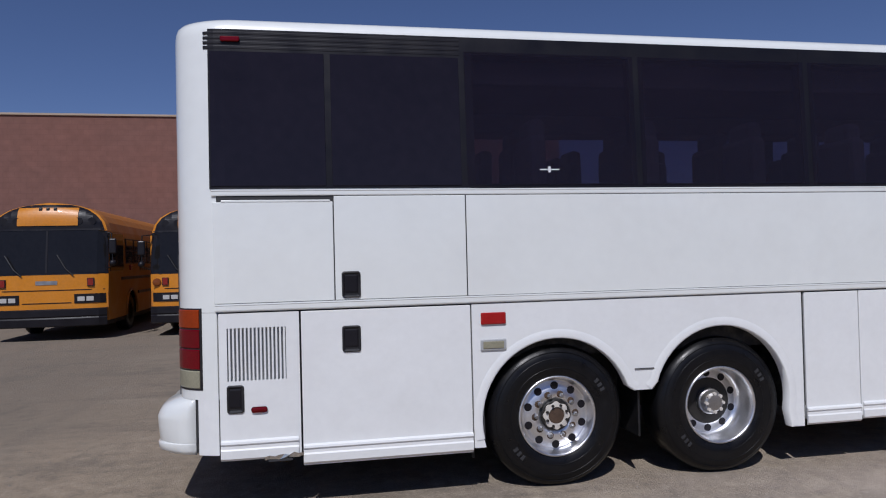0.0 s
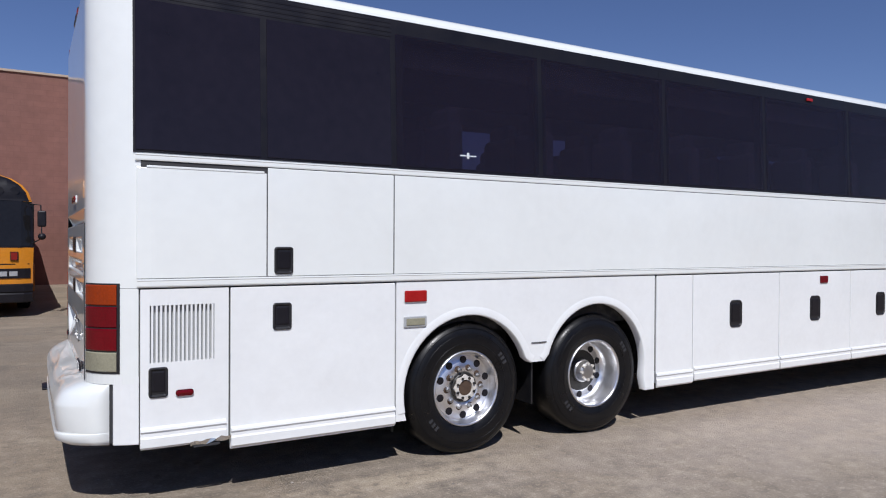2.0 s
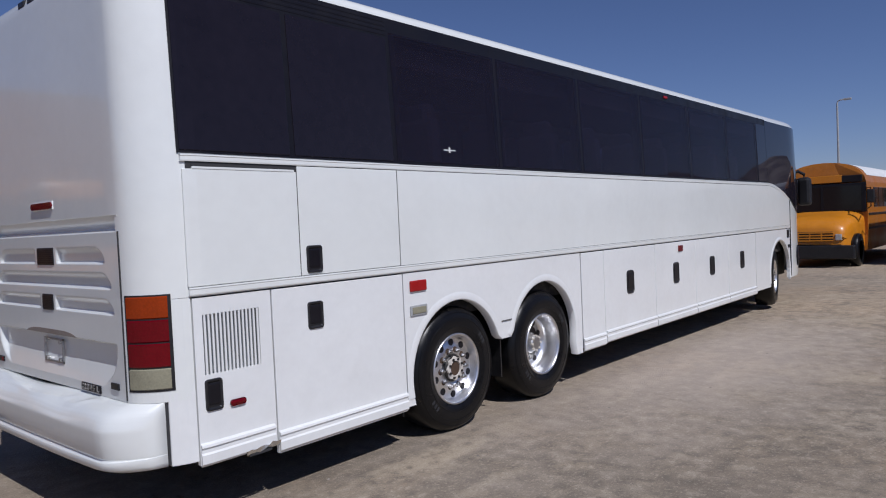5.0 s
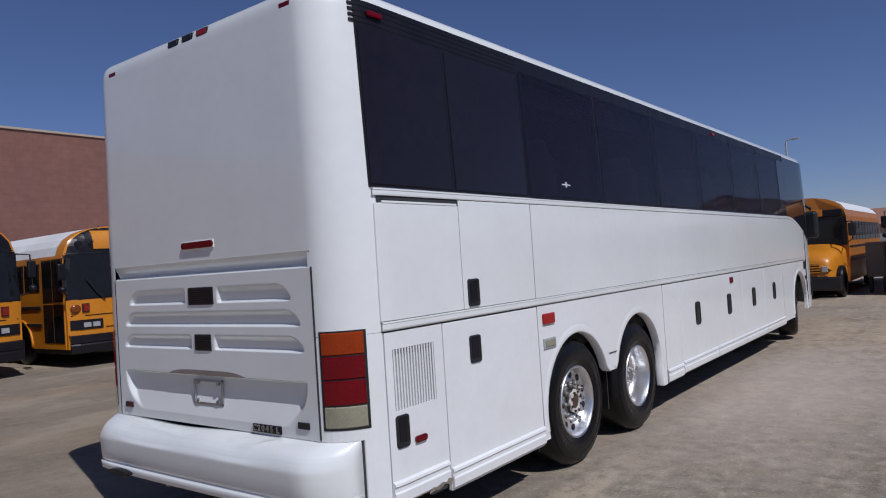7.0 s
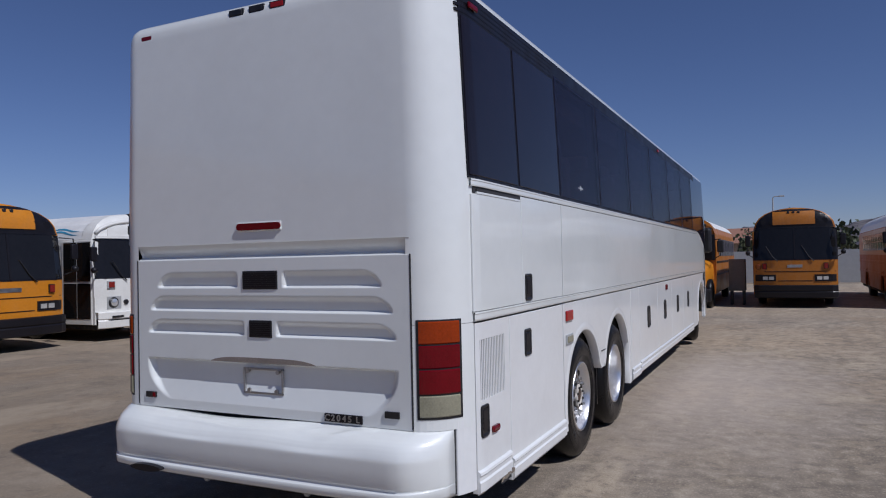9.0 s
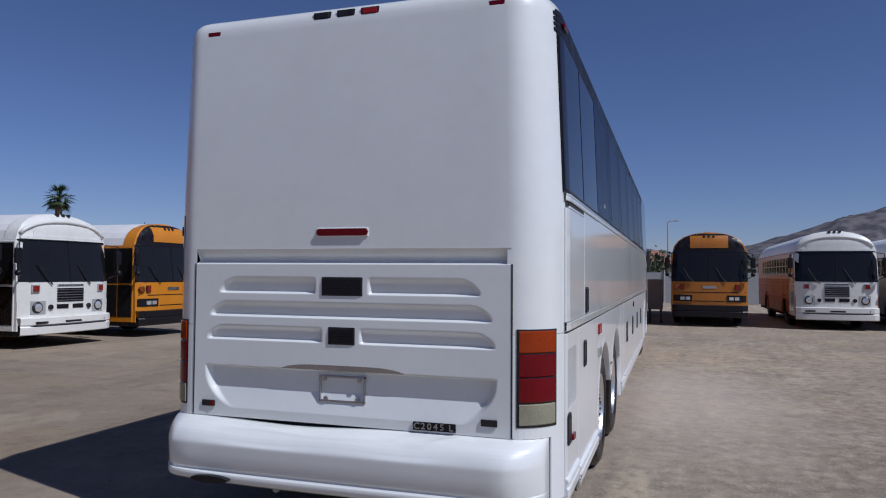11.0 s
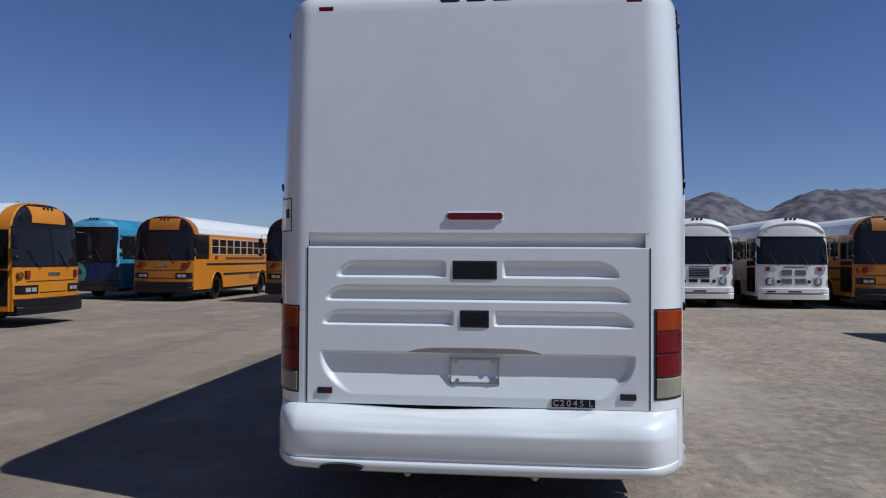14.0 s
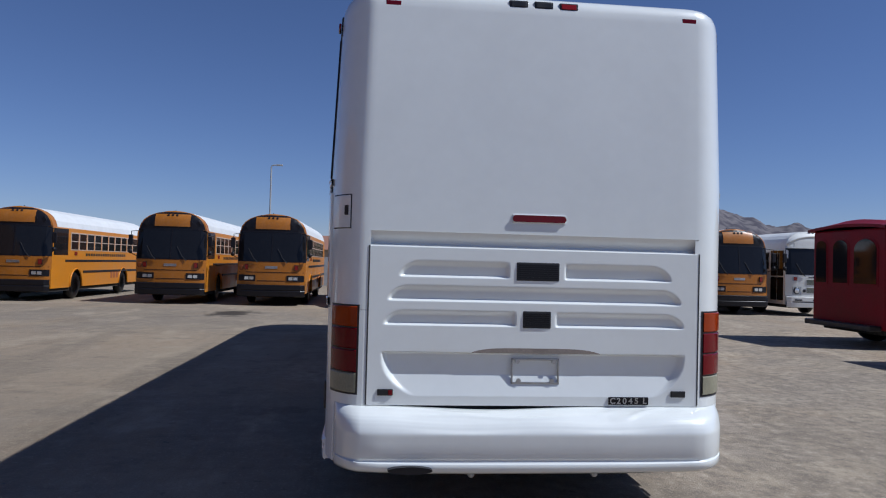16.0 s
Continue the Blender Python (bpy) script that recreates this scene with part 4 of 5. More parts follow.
cabin()
flap = part("filler_flap", corner_skin(bmesh.new(), 1, 1.112, -0.68, 1.765, 1.955, 0.005, 0.01, 0.003), WHITE, coach, "square filler flap in the body corner")
part("flap_seam", corner_skin(bmesh.new(), 1, 1.106, -0.674, 1.759, 1.961, 0.0015, 0.01), GAP, coach)
part("filler_lock", corner_skin(bmesh.new(), 1, 1.124, -0.806, 1.838, 1.895, 0.012, 0.012, 0.003), BLACK, flap)


def coach_wheel(x, s, dish):
    """Tyre, rim, hub and nuts; dish is how far the rim's face lies inside the tyre's side."""
    yo = s * (W - (0.045 if x < 9 else 0.10))
    hub = Matrix.Translation((x, yo, 0.487))
    w = new("wheel")
    w.parent = coach
    w.matrix_local = hub @ Matrix.Rotation(0.17 if x > 9 else 0, 4, "Z")
    prof = [(0.276, 0.0), (0.288, 0.012), (0.35, 0.022), (0.41, 0.02), (0.455, 0.004), (0.48, -0.022), (0.492, -0.05), (0.492, -0.25), (0.48, -0.28), (0.3, -0.29)]
    part("tyre", lathe(bmesh.new(), prof, (0, 0, 0), "y", 56, s, False), RUBBER, w, smooth=True)
    bm = bmesh.new()
    lathe(bm, [(0.278, -0.02), (0.280, 0.012), (0.270, 0.016), (0.262, 0.004), (0.254, -0.03), (0.249, -0.03 - dish * 0.4), (0.242, -dish - 0.02), (0.225, -dish), (0.15, -dish + 0.012), (0.10, -dish + 0.015), (0.1, -dish - 0.05)], (0, 0, 0), "y", 48, s, False)
    rim = part("rim", bm, ALLOY, w, "polished aluminium rim", smooth=True)
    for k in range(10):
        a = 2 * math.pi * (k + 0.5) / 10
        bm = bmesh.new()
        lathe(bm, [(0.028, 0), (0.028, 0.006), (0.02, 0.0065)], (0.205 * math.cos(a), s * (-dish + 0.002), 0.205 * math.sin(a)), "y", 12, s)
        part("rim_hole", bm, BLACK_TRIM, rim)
        if dish > 0.1:
            continue
        a = 2 * math.pi * k / 10
        bm = bmesh.new()
        lathe(bm, [(0.018, 0), (0.018, 0.025), (0.011, 0.03), (0.011, 0.042)], (0.142 * math.cos(a), s * (-dish + 0.010), 0.142 * math.sin(a)), "y", 6, s)
        part("wheel_nut", bm, ALLOY_DULL, rim)
        if dish < 0.1:
            a += 0.05
            part("grease_stain", lathe(bmesh.new(), [(0.026, 0), (0.022, 0.0025), (0.0, 0.003)], (0.146 * math.cos(a), s * (-dish + 0.0118), 0.146 * math.sin(a)), "y", 10, s), RUST, rim)
    bm = bmesh.new()
    if dish < 0.1:
        lathe(bm, [(0.108, -0.05), (0.108, 0.022), (0.10, 0.03), (0.0, 0.03)], (0, s * -dish, 0), "y", 28, s)
        h = part("hub", bm, GREASE, w, "greasy bare hub with a chalky bolt ring", smooth=False)
        bm = bmesh.new()
        rows = []
        for rr, oo in ((0.092, 0.028), (0.090, 0.044), (0.060, 0.046), (0.056, 0.030)):
            rows.append([((rr + (0.006 * math.cos(8 * q) if rr > 0.08 else 0)) * math.cos(q), s * (-dish + oo), (rr + (0.006 * math.cos(8 * q) if rr > 0.08 else 0)) * math.sin(q)) for q in (2 * math.pi * k / 64 for k in range(64))])
        sheet(bm, rows, True)
        part("bolt_ring", bm, CHALKY, h)
        for k in range(8):
            q = 2 * math.pi * (k + 0.5) / 8
            part("hub_bolt", lathe(bmesh.new(), [(0.010, 0), (0.010, 0.012)], (0.075 * math.cos(q), s * (-dish + 0.045), 0.075 * math.sin(q)), "y", 6, s), GREASE, h)
        part("hub_cap", lathe(bmesh.new(), [(0.057, 0.0), (0.055, 0.008), (0.0, 0.012)], (0, s * (-dish + 0.030), 0), "y", 24, s), RUST, h)
    else:
        lathe(bm, [(0.095, 0), (0.095, 0.05), (0.085, 0.06), (0.072, 0.10), (0.058, 0.115), (0.0, 0.118)], (0, s * -dish, 0), "y", 24, s)
        h = part("hub", bm, ALLOY_DULL, w, "greasy axle hub", smooth=False)
        part("grease_ring", lathe(bmesh.new(), [(0.172, 0.0), (0.165, 0.004), (0.095, 0.0045)], (0, s * (-dish + 0.0135), 0), "y", 28, s, False), GREASE, rim)
        for k in range(8):
            q = 2 * math.pi * k / 8
            part("hub_bolt", lathe(bmesh.new(), [(0.013, 0), (0.013, 0.022)], (0.066 * math.cos(q), s * (-dish + 0.10), 0.066 * math.sin(q)), "y", 6, s), CHALKY, h)
    if x < 9:
        for q0 in (0.45, 3.7):
            for k in range(3):
                bm = bmesh.new()
                q = q0 + 0.10 * k
                sheet(bm, [[(rr * math.cos(a), s * (0.0235 - 0.0015 * abs(rr - 0.37) / 0.02), rr * math.sin(a)) for a in (q, q + 0.03, q + 0.06)] for rr in (0.352, 0.37, 0.388)])
                part("sidewall_mark", bm, TYRE_MARK, w)
    bm = bmesh.new()
    for rr in (0.335, 0.40, 0.445):
        rows = []
        for r, o in ((rr - 0.003, 0.0), (rr, 0.0025), (rr + 0.003, 0.0)):
            base = 0.021 if rr < 0.43 else 0.0125
            rows.append([(r * math.cos(2 * math.pi * k / 48), s * (base + o), r * math.sin(2 * math.pi * k / 48)) for k in range(48)])
        sheet(bm, rows, True)
    part("tyre_ridge", bm, RUBBER, w, smooth=True)


for s in (-1, 1):
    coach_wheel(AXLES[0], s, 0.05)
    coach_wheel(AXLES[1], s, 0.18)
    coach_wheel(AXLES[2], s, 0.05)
    part("mud_flap", boxed(1.03, 1.045, s * 0.85, s * (W - 0.06), 0.24, 0.85), BLACK, coach)
    part("mud_flap", boxed(2.245, 2.26, s * 0.85, s * (W - 0.06), 0.3, 0.95), BLACK, coach)
part("axle", lathe(bmesh.new(), [(0.09, -1.0), (0.09, 1.0)], (AXLES[0], 0, 0.5), "y", 12), UNDER, coach)
part("axle", lathe(bmesh.new(), [(0.09, -1.0), (0.09, 1.0)], (AXLES[1], 0, 0.5), "y", 12), UNDER, coach)
part("axle", lathe(bmesh.new(), [(0.09, -1.0), (0.09, 1.0)], (AXLES[2], 0, 0.5), "y", 12), UNDER, coach)


# the skins near the tail follow the rounded corner
for ob in list(coach.children_recursive):
    if ob.type == "MESH" and ob.name.split(".")[0] in ("window_band", "window_pane", "strip_rib", "upper_backing", "upper_panel", "moulding", "slot", "slot_lip", "side_door", "vent_backing", "slat", "seam_backing", "corner_filler", "bumper_gap", "skirt_trim", "latch", "paddle", "marker_lens"):
        bm = bmesh.new()
        bm.from_mesh(ob.data)
        ca, cb = CORNER[1 if ob.data.vertices[0].co.y > 0 else -1]
        for x in (REAR + ca, REAR + 0.47, REAR + 0.40, REAR + 0.33, REAR + 0.27, REAR + 0.22, REAR + 0.17, REAR + 0.12):
            bmesh.ops.bisect_plane(bm, geom=bm.verts[:] + bm.edges[:] + bm.faces[:], plane_co=(x, 0, 0), plane_no=(1, 0, 0))
        bm.to_mesh(ob.data)
        bm.free()
        for v in ob.data.vertices:
            if v.co.x < REAR + ca and abs(v.co.y) > 1.0:
                t = math.acos(min(1, max(0, 1 - (v.co.x - REAR) / ca)))
                v.co.y -= math.copysign(cb * (1 - math.sin(t)), v.co.y)
# the sides lean in slightly above the waist
for ob in coach.children_recursive:
    if ob.type == "MESH" and ob.parent.name.split(".")[0] not in ("wheel", "rim", "hub"):
        for v in ob.data.vertices:
            if v.co.z > 2.07:
                v.co.y *= 1 - (0.014 + 0.019 * sm(0.9, 1.2, abs(v.co.y))) * (v.co.z - 2.07)


# ---- the parked buses: local frame with the front at x = 0 facing -x ----
HW = [(0.42, 1.19), (0.8, 1.22), (1.5, 1.235), (2.2, 1.225), (2.5, 1.205), (2.7, 1.145), (2.86, 1.03), (2.99, 0.85), (3.09, 0.59), (3.145, 0.30), (3.16, 0.0)]


def half_width(z):
    for (z0, w0), (z1, w1) in zip(HW, HW[1:]):
        if z <= z1:
            return w0 + (w1 - w0) * max(0, (z - z0) / (z1 - z0))
    return 0.0


def nose_x(y, z):
    """Front surface of a flat-nosed bus."""
    x = 0.0
    if z > 1.5:
        x += 0.13 * (min(z, 2.55) - 1.5)
    if z > 2.55:
        x += 0.24 * ((z - 2.55) / 0.65) ** 3
    w = max(half_width(z), 0.2)
    return x + 0.10 * (y / w) ** 2 + 0.12 * max(0, abs(y) / w - 0.85) / 0.15 * (0.6 if z < 2.5 else 0.3)


def front_patch(bm, y0, y1, z0, z1, out=0.01, n=10, clip=None):
    rows = []
    for j in range(n + 1):
        z = z0 + (z1 - z0) * j / n
        lim = half_width(z) - clip if clip is not None else 9
        rows.append([(nose_x(y, z) - out, y, z) for y in (max(-lim, min(lim, y0 + (y1 - y0) * i / n)) for i in range(n + 1))])
    vs = sheet(bm, rows)
    ring = [vs[0][i] for i in range(n + 1)] + [vs[j][n] for j in range(1, n + 1)] + [vs[n][i] for i in range(n - 1, -1, -1)] + [vs[j][0] for j in range(n - 1, 0, -1)]
    back = [bm.verts.new(v.co + Vector((out + 0.012, 0, 0))) for v in ring]
    k = len(ring)
    for i in range(k):
        bm.faces.new((ring[i], ring[(i + 1) % k], back[(i + 1) % k], back[i]))
    return bm


def bus_wheel(bus, x, s):
    w = new("wheel")
    w.parent = bus
    w.matrix_local = Matrix.Translation((x, s * 1.17, 0.48))
    part("tyre", lathe(bmesh.new(), [(0.27, 0), (0.36, 0.02), (0.45, 0.0), (0.485, -0.04), (0.485, -0.24), (0.3, -0.27)], (0, 0, 0), "y", 28, s), RUBBER, w, smooth=True)
    part("rim", lathe(bmesh.new(), [(0.275, 0.0), (0.27, -0.01), (0.25, -0.05), (0.2, -0.09), (0.1, -0.07), (0.09, -0.01), (0.0, 0.0)], (0, 0, 0), "y", 20, s), ALLOY_DULL, w)


def school_bus(m, label, paint=YELLOW, cap=None, roof=ROOF_WHITE, side=None, bumper=BLACK_TRIM, style="yellow", length=10.8, group="parked school buses", wheels=(2.35, 7.6), hood=BLACK_TRIM, band=None, sash=CREAM):
    cap = cap or paint
    side = side or paint
    bus = thing("school_bus" if style == "yellow" else "transit_bus", m, label, "bus", group)
    # side skin and roof
    prof = [(z, w) for z, w in HW]
    xs = [0.0, 0.4, 0.9, 1.6, wheels[0] - 0.62, wheels[0] + 0.62, 5.0, wheels[1] - 0.62, wheels[1] + 0.62, length]
    upper = [(z, w) for z, w in HW if 1.5 <= z <= 2.5]
    bm = bmesh.new()
    for s in (-1, 1):
        sheet(bm, [[(max(x, nose_x(w, z)) if x < 0.35 else x, s * w, z) for x in xs] for z, w in [(1.08, half_width(1.08))] + upper])
        lo = [(0.16, 1.08), (0.16, 0.42)]
        for wx in wheels:
            lo += [(wx - 0.57, 0.42)] + arc(wx, 0.49, 0.57, 180, 0, 14) + [(wx + 0.57, 0.42)]
        lo += [(length, 0.42), (length, 1.08)]
        prism(bm, lo, s * 1.19, s * 1.225)
    vs = [bm.verts.new((length, s * w, z)) for s, zz in ((-1, prof[:5]), (1, prof[4::-1])) for z, w in zz]
    bm.faces.new(vs)
    part("body", bm, side, bus)
    ring = [(-w, z) for z, w in prof[4:]] + [(w, z) for z, w in prof[-2:3:-1]]
    bm = bmesh.new()
    vs = sheet(bm, [[(x, y, z) for y, z in ring] for x in (0.60, length)])
    bm.faces.new(vs[-1])
    part("roof", bm, roof, bus, smooth=False)
    if band:
        for s in (-1, 1):
            part("window_band", boxed(1.3, length - 0.02, s * 1.20, s * 1.239, 1.60, 2.46, bevel=0.01), band, bus)
    # front, and the domed cap above it
    bm = bmesh.new()
    rows = [[(nose_x(t * half_width(z), z), t * half_width(z), z) for t in [-1 + i / 8 for i in range(17)]] for z in (0.55, 0.8, 1.1, 1.3, 1.5)]
    sheet(bm, rows)
    part("front_panel", bm, paint, bus, smooth=True)
    bm = bmesh.new()
    sheet(bm, [[(nose_x(t * half_width(z), z), t * half_width(z), z) for t in [-1 + i / 8 for i in range(17)]] for z in (1.5, 2.0, 2.5)])
    part("screen_frame", bm, BLACK_TRIM if style == "yellow" else paint, bus, smooth=True)
    bm = bmesh.new()
    zs = (2.5, 2.6, 2.7, 2.78, 2.86, 2.93, 2.99, 3.04, 3.09, 3.125, 3.145, 3.16)
    rows = [[(nose_x(t * half_width(z), z), t * half_width(z), z) for t in [-1 + i / 8 for i in range(17)]] for z in zs]
    sheet(bm, rows)
    for s in (-1, 1):
        sheet(bm, [[(nose_x(half_width(z), z), s * half_width(z), z), (0.62, s * half_width(z), z)] for z in zs])
    part("roof_cap", bm, cap, bus, smooth=True)
    # glass
    part("windscreen_surround", front_patch(bmesh.new(), -1.22, 1.22, 1.50, 2.535, 0.006, 12, 0.015), BLACK_TRIM, bus) if style == "yellow" else None
    ws = part("windscreen", front_patch(bmesh.new(), -1.22, 1.22, 1.53 if style != "art" else 1.42, 2.5 if style != "art" else 2.80, 0.012, 12, 0.05 if style != "louvre" and style != "squares" else 0.02), SHIELD, bus)
    part("centre_bar", front_patch(bmesh.new(), -0.02, 0.02, 1.53, 2.5, 0.02, 6), BLACK_TRIM, ws)
    for y in (-0.55, 0.5):
        bm = bmesh.new()
        tube(bm, [(nose_x(y, 1.5) - 0.03, y, 1.47), (nose_x(y, 1.6) - 0.04, y + 0.15, 1.62), (nose_x(y, 1.9) - 0.03, y + 0.34, 1.95)], 0.014, 6)
        part("wiper", bm, BLACK, ws)
    if style == "yellow":
        hd = part("warning_light_hood", front_patch(bmesh.new(), -1.22, 1.22, 2.51, 3.11, 0.014, 16, 0.05), hood, bus, "black warning light hood")
        part("sign_board", front_patch(bmesh.new(), -0.62, 0.62, 2.62, 3.04, 0.030, 12, 0.05), paint, hd, "blank painted-over sign board")
        for y, mm in ((-0.9, BRIGHT_RED), (-0.63, AMBER_LENS), (0.63, AMBER_LENS), (0.9, BRIGHT_RED)):
            bm = bmesh.new()
            z = 2.72
            lathe(bm, [(0.085, -0.022), (0.085, 0.05)], (nose_x(y, z), y, z), "x", 16, 1)
            part("warning_lamp", bm, BLACK_TRIM, hd)
    elif style != "art":
        part("sign_board", front_patch(bmesh.new(), -0.85, 0.85, 2.58, 2.86, 0.012, 12), cap, bus, "plain sign panel over the windscreen")
        bm = bmesh.new()
        for t0 in (2.88,):
            pts = []
            for i in range(25):
                y = -1.12 + 2.24 * i / 24
                z = 2.56 + 0.40 * math.sqrt(max(0, 1 - (y / 1.14) ** 2))
                pts.append((nose_x(y, z) - 0.015, y, z))
            tube(bm, pts, 0.045, 8)
        part("cap_rib", bm, cap, bus, smooth=True)
        part("brow", front_patch(bmesh.new(), -1.14, 1.14, 2.515, 2.575, 0.055, 14, 0.02), cap, bus)
        part("bumper_groove", front_patch(bmesh.new(), -1.12, 1.12, 0.512, 0.536, 0.114, 14), BLACK, bus)
    for k in (-1, 0, 1):
        bm = bmesh.new()
        zc = 2.99 if style == "yellow" else 3.115
        box(bm, nose_x(0, zc) - 0.045, nose_x(0, zc) + 0.12, 0.15 * k - 0.035, 0.15 * k + 0.035, zc - 0.025, zc + 0.045, 0.012)
        part("clearance_lamp", bm, BLACK, bus)
    # lamps and trim on the front
    if style == "yellow":
        part("antenna", tube(bmesh.new(), [(0.9, 0.1, 3.12), (0.9, 0.1, 3.22)], 0.010, 6), BLACK, bus)
        part("front_seam", front_patch(bmesh.new(), -1.16, 1.16, 1.135, 1.155, 0.008, 8), BLACK_TRIM, bus)
        part("maker_plate", front_patch(bmesh.new(), -0.22, 0.22, 1.27, 1.36, 0.010, 4), ALLOY_DULL, bus)
        for s in (-1, 1):
            tl = part("turn_lamp", front_patch(bmesh.new(), s * 0.965, s * 0.825, 1.225, 1.41, 0.03, 4), BLACK, bus, "red turn lamp in a dark surround")
            part("lens", front_patch(bmesh.new(), s * 0.95, s * 0.84, 1.24, 1.395, 0.045, 4), DULL_RED, tl)
            bz = part("headlamp_bezel", front_patch(bmesh.new(), s * 1.18, s * 0.56, 0.84, 1.05, 0.018, 6), BLACK_TRIM, bus)
            for y in (0.70, 0.88):
                part("headlamp", front_patch(bmesh.new(), s * (y - 0.072), s * (y + 0.072), 0.888, 0.99, 0.03, 4), LAMP, bz)
        part("lower_slot", front_patch(bmesh.new(), -0.5, 0.5, 0.845, 0.865, 0.008, 6), BLACK_TRIM, bus)
    else:
        if style == "louvre":
            g = part("grille", front_patch(bmesh.new(), -0.36, 0.36, 1.06, 1.38, 0.012, 6), BLACK_TRIM, bus, "black slatted grille")
            for k in range(5):
                part("grille_bar", front_patch(bmesh.new(), -0.36, 0.36, 1.085 + 0.062 * k, 1.10 + 0.062 * k, 0.026, 6), ALLOY_DULL, g)
            for a in (-0.36, 0.06):
                part("grille", front_patch(bmesh.new(), a, a + 0.30, 0.90, 1.0, 0.012, 4), BLACK_TRIM, bus)
        elif style == "art":
            bm = bmesh.new()
            sheet(bm, [[(nose_x(0.55 + r * math.cos(2 * math.pi * i / 24), 1.0 + r * math.sin(2 * math.pi * i / 24)) - 0.012, 0.55 + r * math.cos(2 * math.pi * i / 24), 1.0 + r * math.sin(2 * math.pi * i / 24)) for i in range(24)] for r in (0.01, 0.2, 0.42)], True)
            disc = part("painted_disc", bm, GREEN, bus, "round sea-green painted emblem")
            bm = bmesh.new()
            for cy, cz, r in ((0.55, 1.1, 0.15), (0.68, 1.04, 0.11), (0.42, 1.05, 0.11)):
                sheet(bm, [[(nose_x(cy, cz) - 0.03, cy + q * math.cos(2 * math.pi * i / 14), cz + q * 0.8 * math.sin(2 * math.pi * i / 14)) for i in range(14)] for q in (0.01, r)], True)
            box(bm, nose_x(0.55, 1) - 0.03, nose_x(0.55, 1) - 0.015, 0.52, 0.58, 0.75, 1.1)
            part("painted_tree", bm, BLUE_DARK, disc)
            for s in (-1, 1):
                part("corner_pillar", front_patch(bmesh.new(), s * 1.225, s * 1.10, 1.25, 2.84, 0.02, 8, 0.01), PALE_BLUE, bus, "light blue painted corner pillar")
            part("roof_band", front_patch(bmesh.new(), -1.12, 1.12, 2.80, 3.02, 0.016, 12, 0.03), PALE_BLUE, bus)
        else:
            for a in (-0.42, 0.06):
                for b in (0.86, 1.16):
                    g = part("grille", front_patch(bmesh.new(), a, a + 0.36, b, b + 0.2, 0.012, 4), PALE_GRILLE, bus)
                    for k in range(4):
                        part("grille_bar", front_patch(bmesh.new(), a, a + 0.36, b + 0.03 + 0.045 * k, b + 0.04 + 0.045 * k, 0.022, 4), BLACK, g)
        ns = part("name_strip", front_patch(bmesh.new(), -0.36, 0.36, 1.42, 1.475, 0.008, 4), GREY_METAL, bus)
        for k in range(9):
            part("name_bar", front_patch(bmesh.new(), -0.33 + 0.075 * k, -0.28 + 0.075 * k, 1.43, 1.465, 0.012, 1), BLACK, ns)
        for y0 in (-0.95, -0.22, 0.65):
            part("bumper_slot", boxed(nose_x(y0, 0.6) - 0.116, nose_x(y0, 0.6) - 0.09, y0, y0 + (0.30 if abs(y0) > 0.3 else 0.44), 0.575, 0.625, bevel=0.004), BLACK, bus)
        for s in (-1, 1):
            if style == "art":
                break
            tl = part("turn_lamp", front_patch(bmesh.new(), s * 0.98, s * 0.80, 1.29, 1.47, 0.03, 4), GREY_METAL, bus, "red turn lamp in a metal rim")
            part("lens", front_patch(bmesh.new(), s * 0.955, s * 0.825, 1.315, 1.445, 0.045, 4), DULL_RED, tl)
            bm = bmesh.new()
            lathe(bm, [(0.135, -0.02), (0.135, 0.012), (0.10, 0.035), (0.09, 0.02), (0.0, 0.025)], (nose_x(0.82, 0.94), s * 0.82, 0.94), "x", 20, -1)
            hl = part("headlamp", bm, BLACK, bus, "round headlamp in a dark ring", smooth=False)
            part("lamp_panel", front_patch(bmesh.new(), s * 0.98, s * 0.64, 0.79, 1.09, 0.010, 4), GREY_METAL, bus)
            bm = bmesh.new()
            lathe(bm, [(0.10, 0.02), (0.09, 0.038), (0.0, 0.05)], (nose_x(0.82, 0.94), s * 0.82, 0.94), "x", 18, -1)
            part("lens", bm, LAMP, hl, smooth=False)
            bm = bmesh.new()
            lathe(bm, [(0.06, -0.02), (0.06, 0.03), (0.0, 0.035)], (nose_x(0.52, 0.94), s * 0.52, 0.94), "x", 14, -1)
            part("fog_lamp", bm, BLACK, bus)
    # bumper
    bm = bmesh.new()
    ys = [-1.22 + 2.44 * i / 16 for i in range(17)]
    bz = ((0.32, -0.06), (0.34, -0.10), (0.50, -0.11), (0.53, -0.09), (0.56, -0.11), (0.70, -0.11), (0.72, -0.08), (0.72, 0.02))
    sheet(bm, [[(nose_x(y * 0.97, 0.6) + o, y, z) for y in ys] for z, o in bz])
    part("front_bumper", bm, bumper, bus, smooth=False)
    part("underbody", boxed(0.18, length - 0.1, -1.15, 1.15, 0.30, 0.8), UNDER, bus)
    # side windows, rails and door
    n = int((length - 2.4) / 0.78)
    for s in (-1, 1):
        for k in range(n):
            x0 = (1.75 if s < 0 else 1.33) + 0.78 * k
            fr = part("side_window", boxed(x0, x0 + 0.70, s * 1.215, s * 1.243, 1.72, 2.36, bevel=0.01), sash if style == "yellow" or band else BLACK_TRIM, bus)
            for z0, z1 in ((1.76, 2.03), (2.06, 2.32)):
                part("pane", boxed(x0 + 0.035, x0 + 0.665, s * 1.238, s * 1.247, z0, z1), SHIELD, fr)
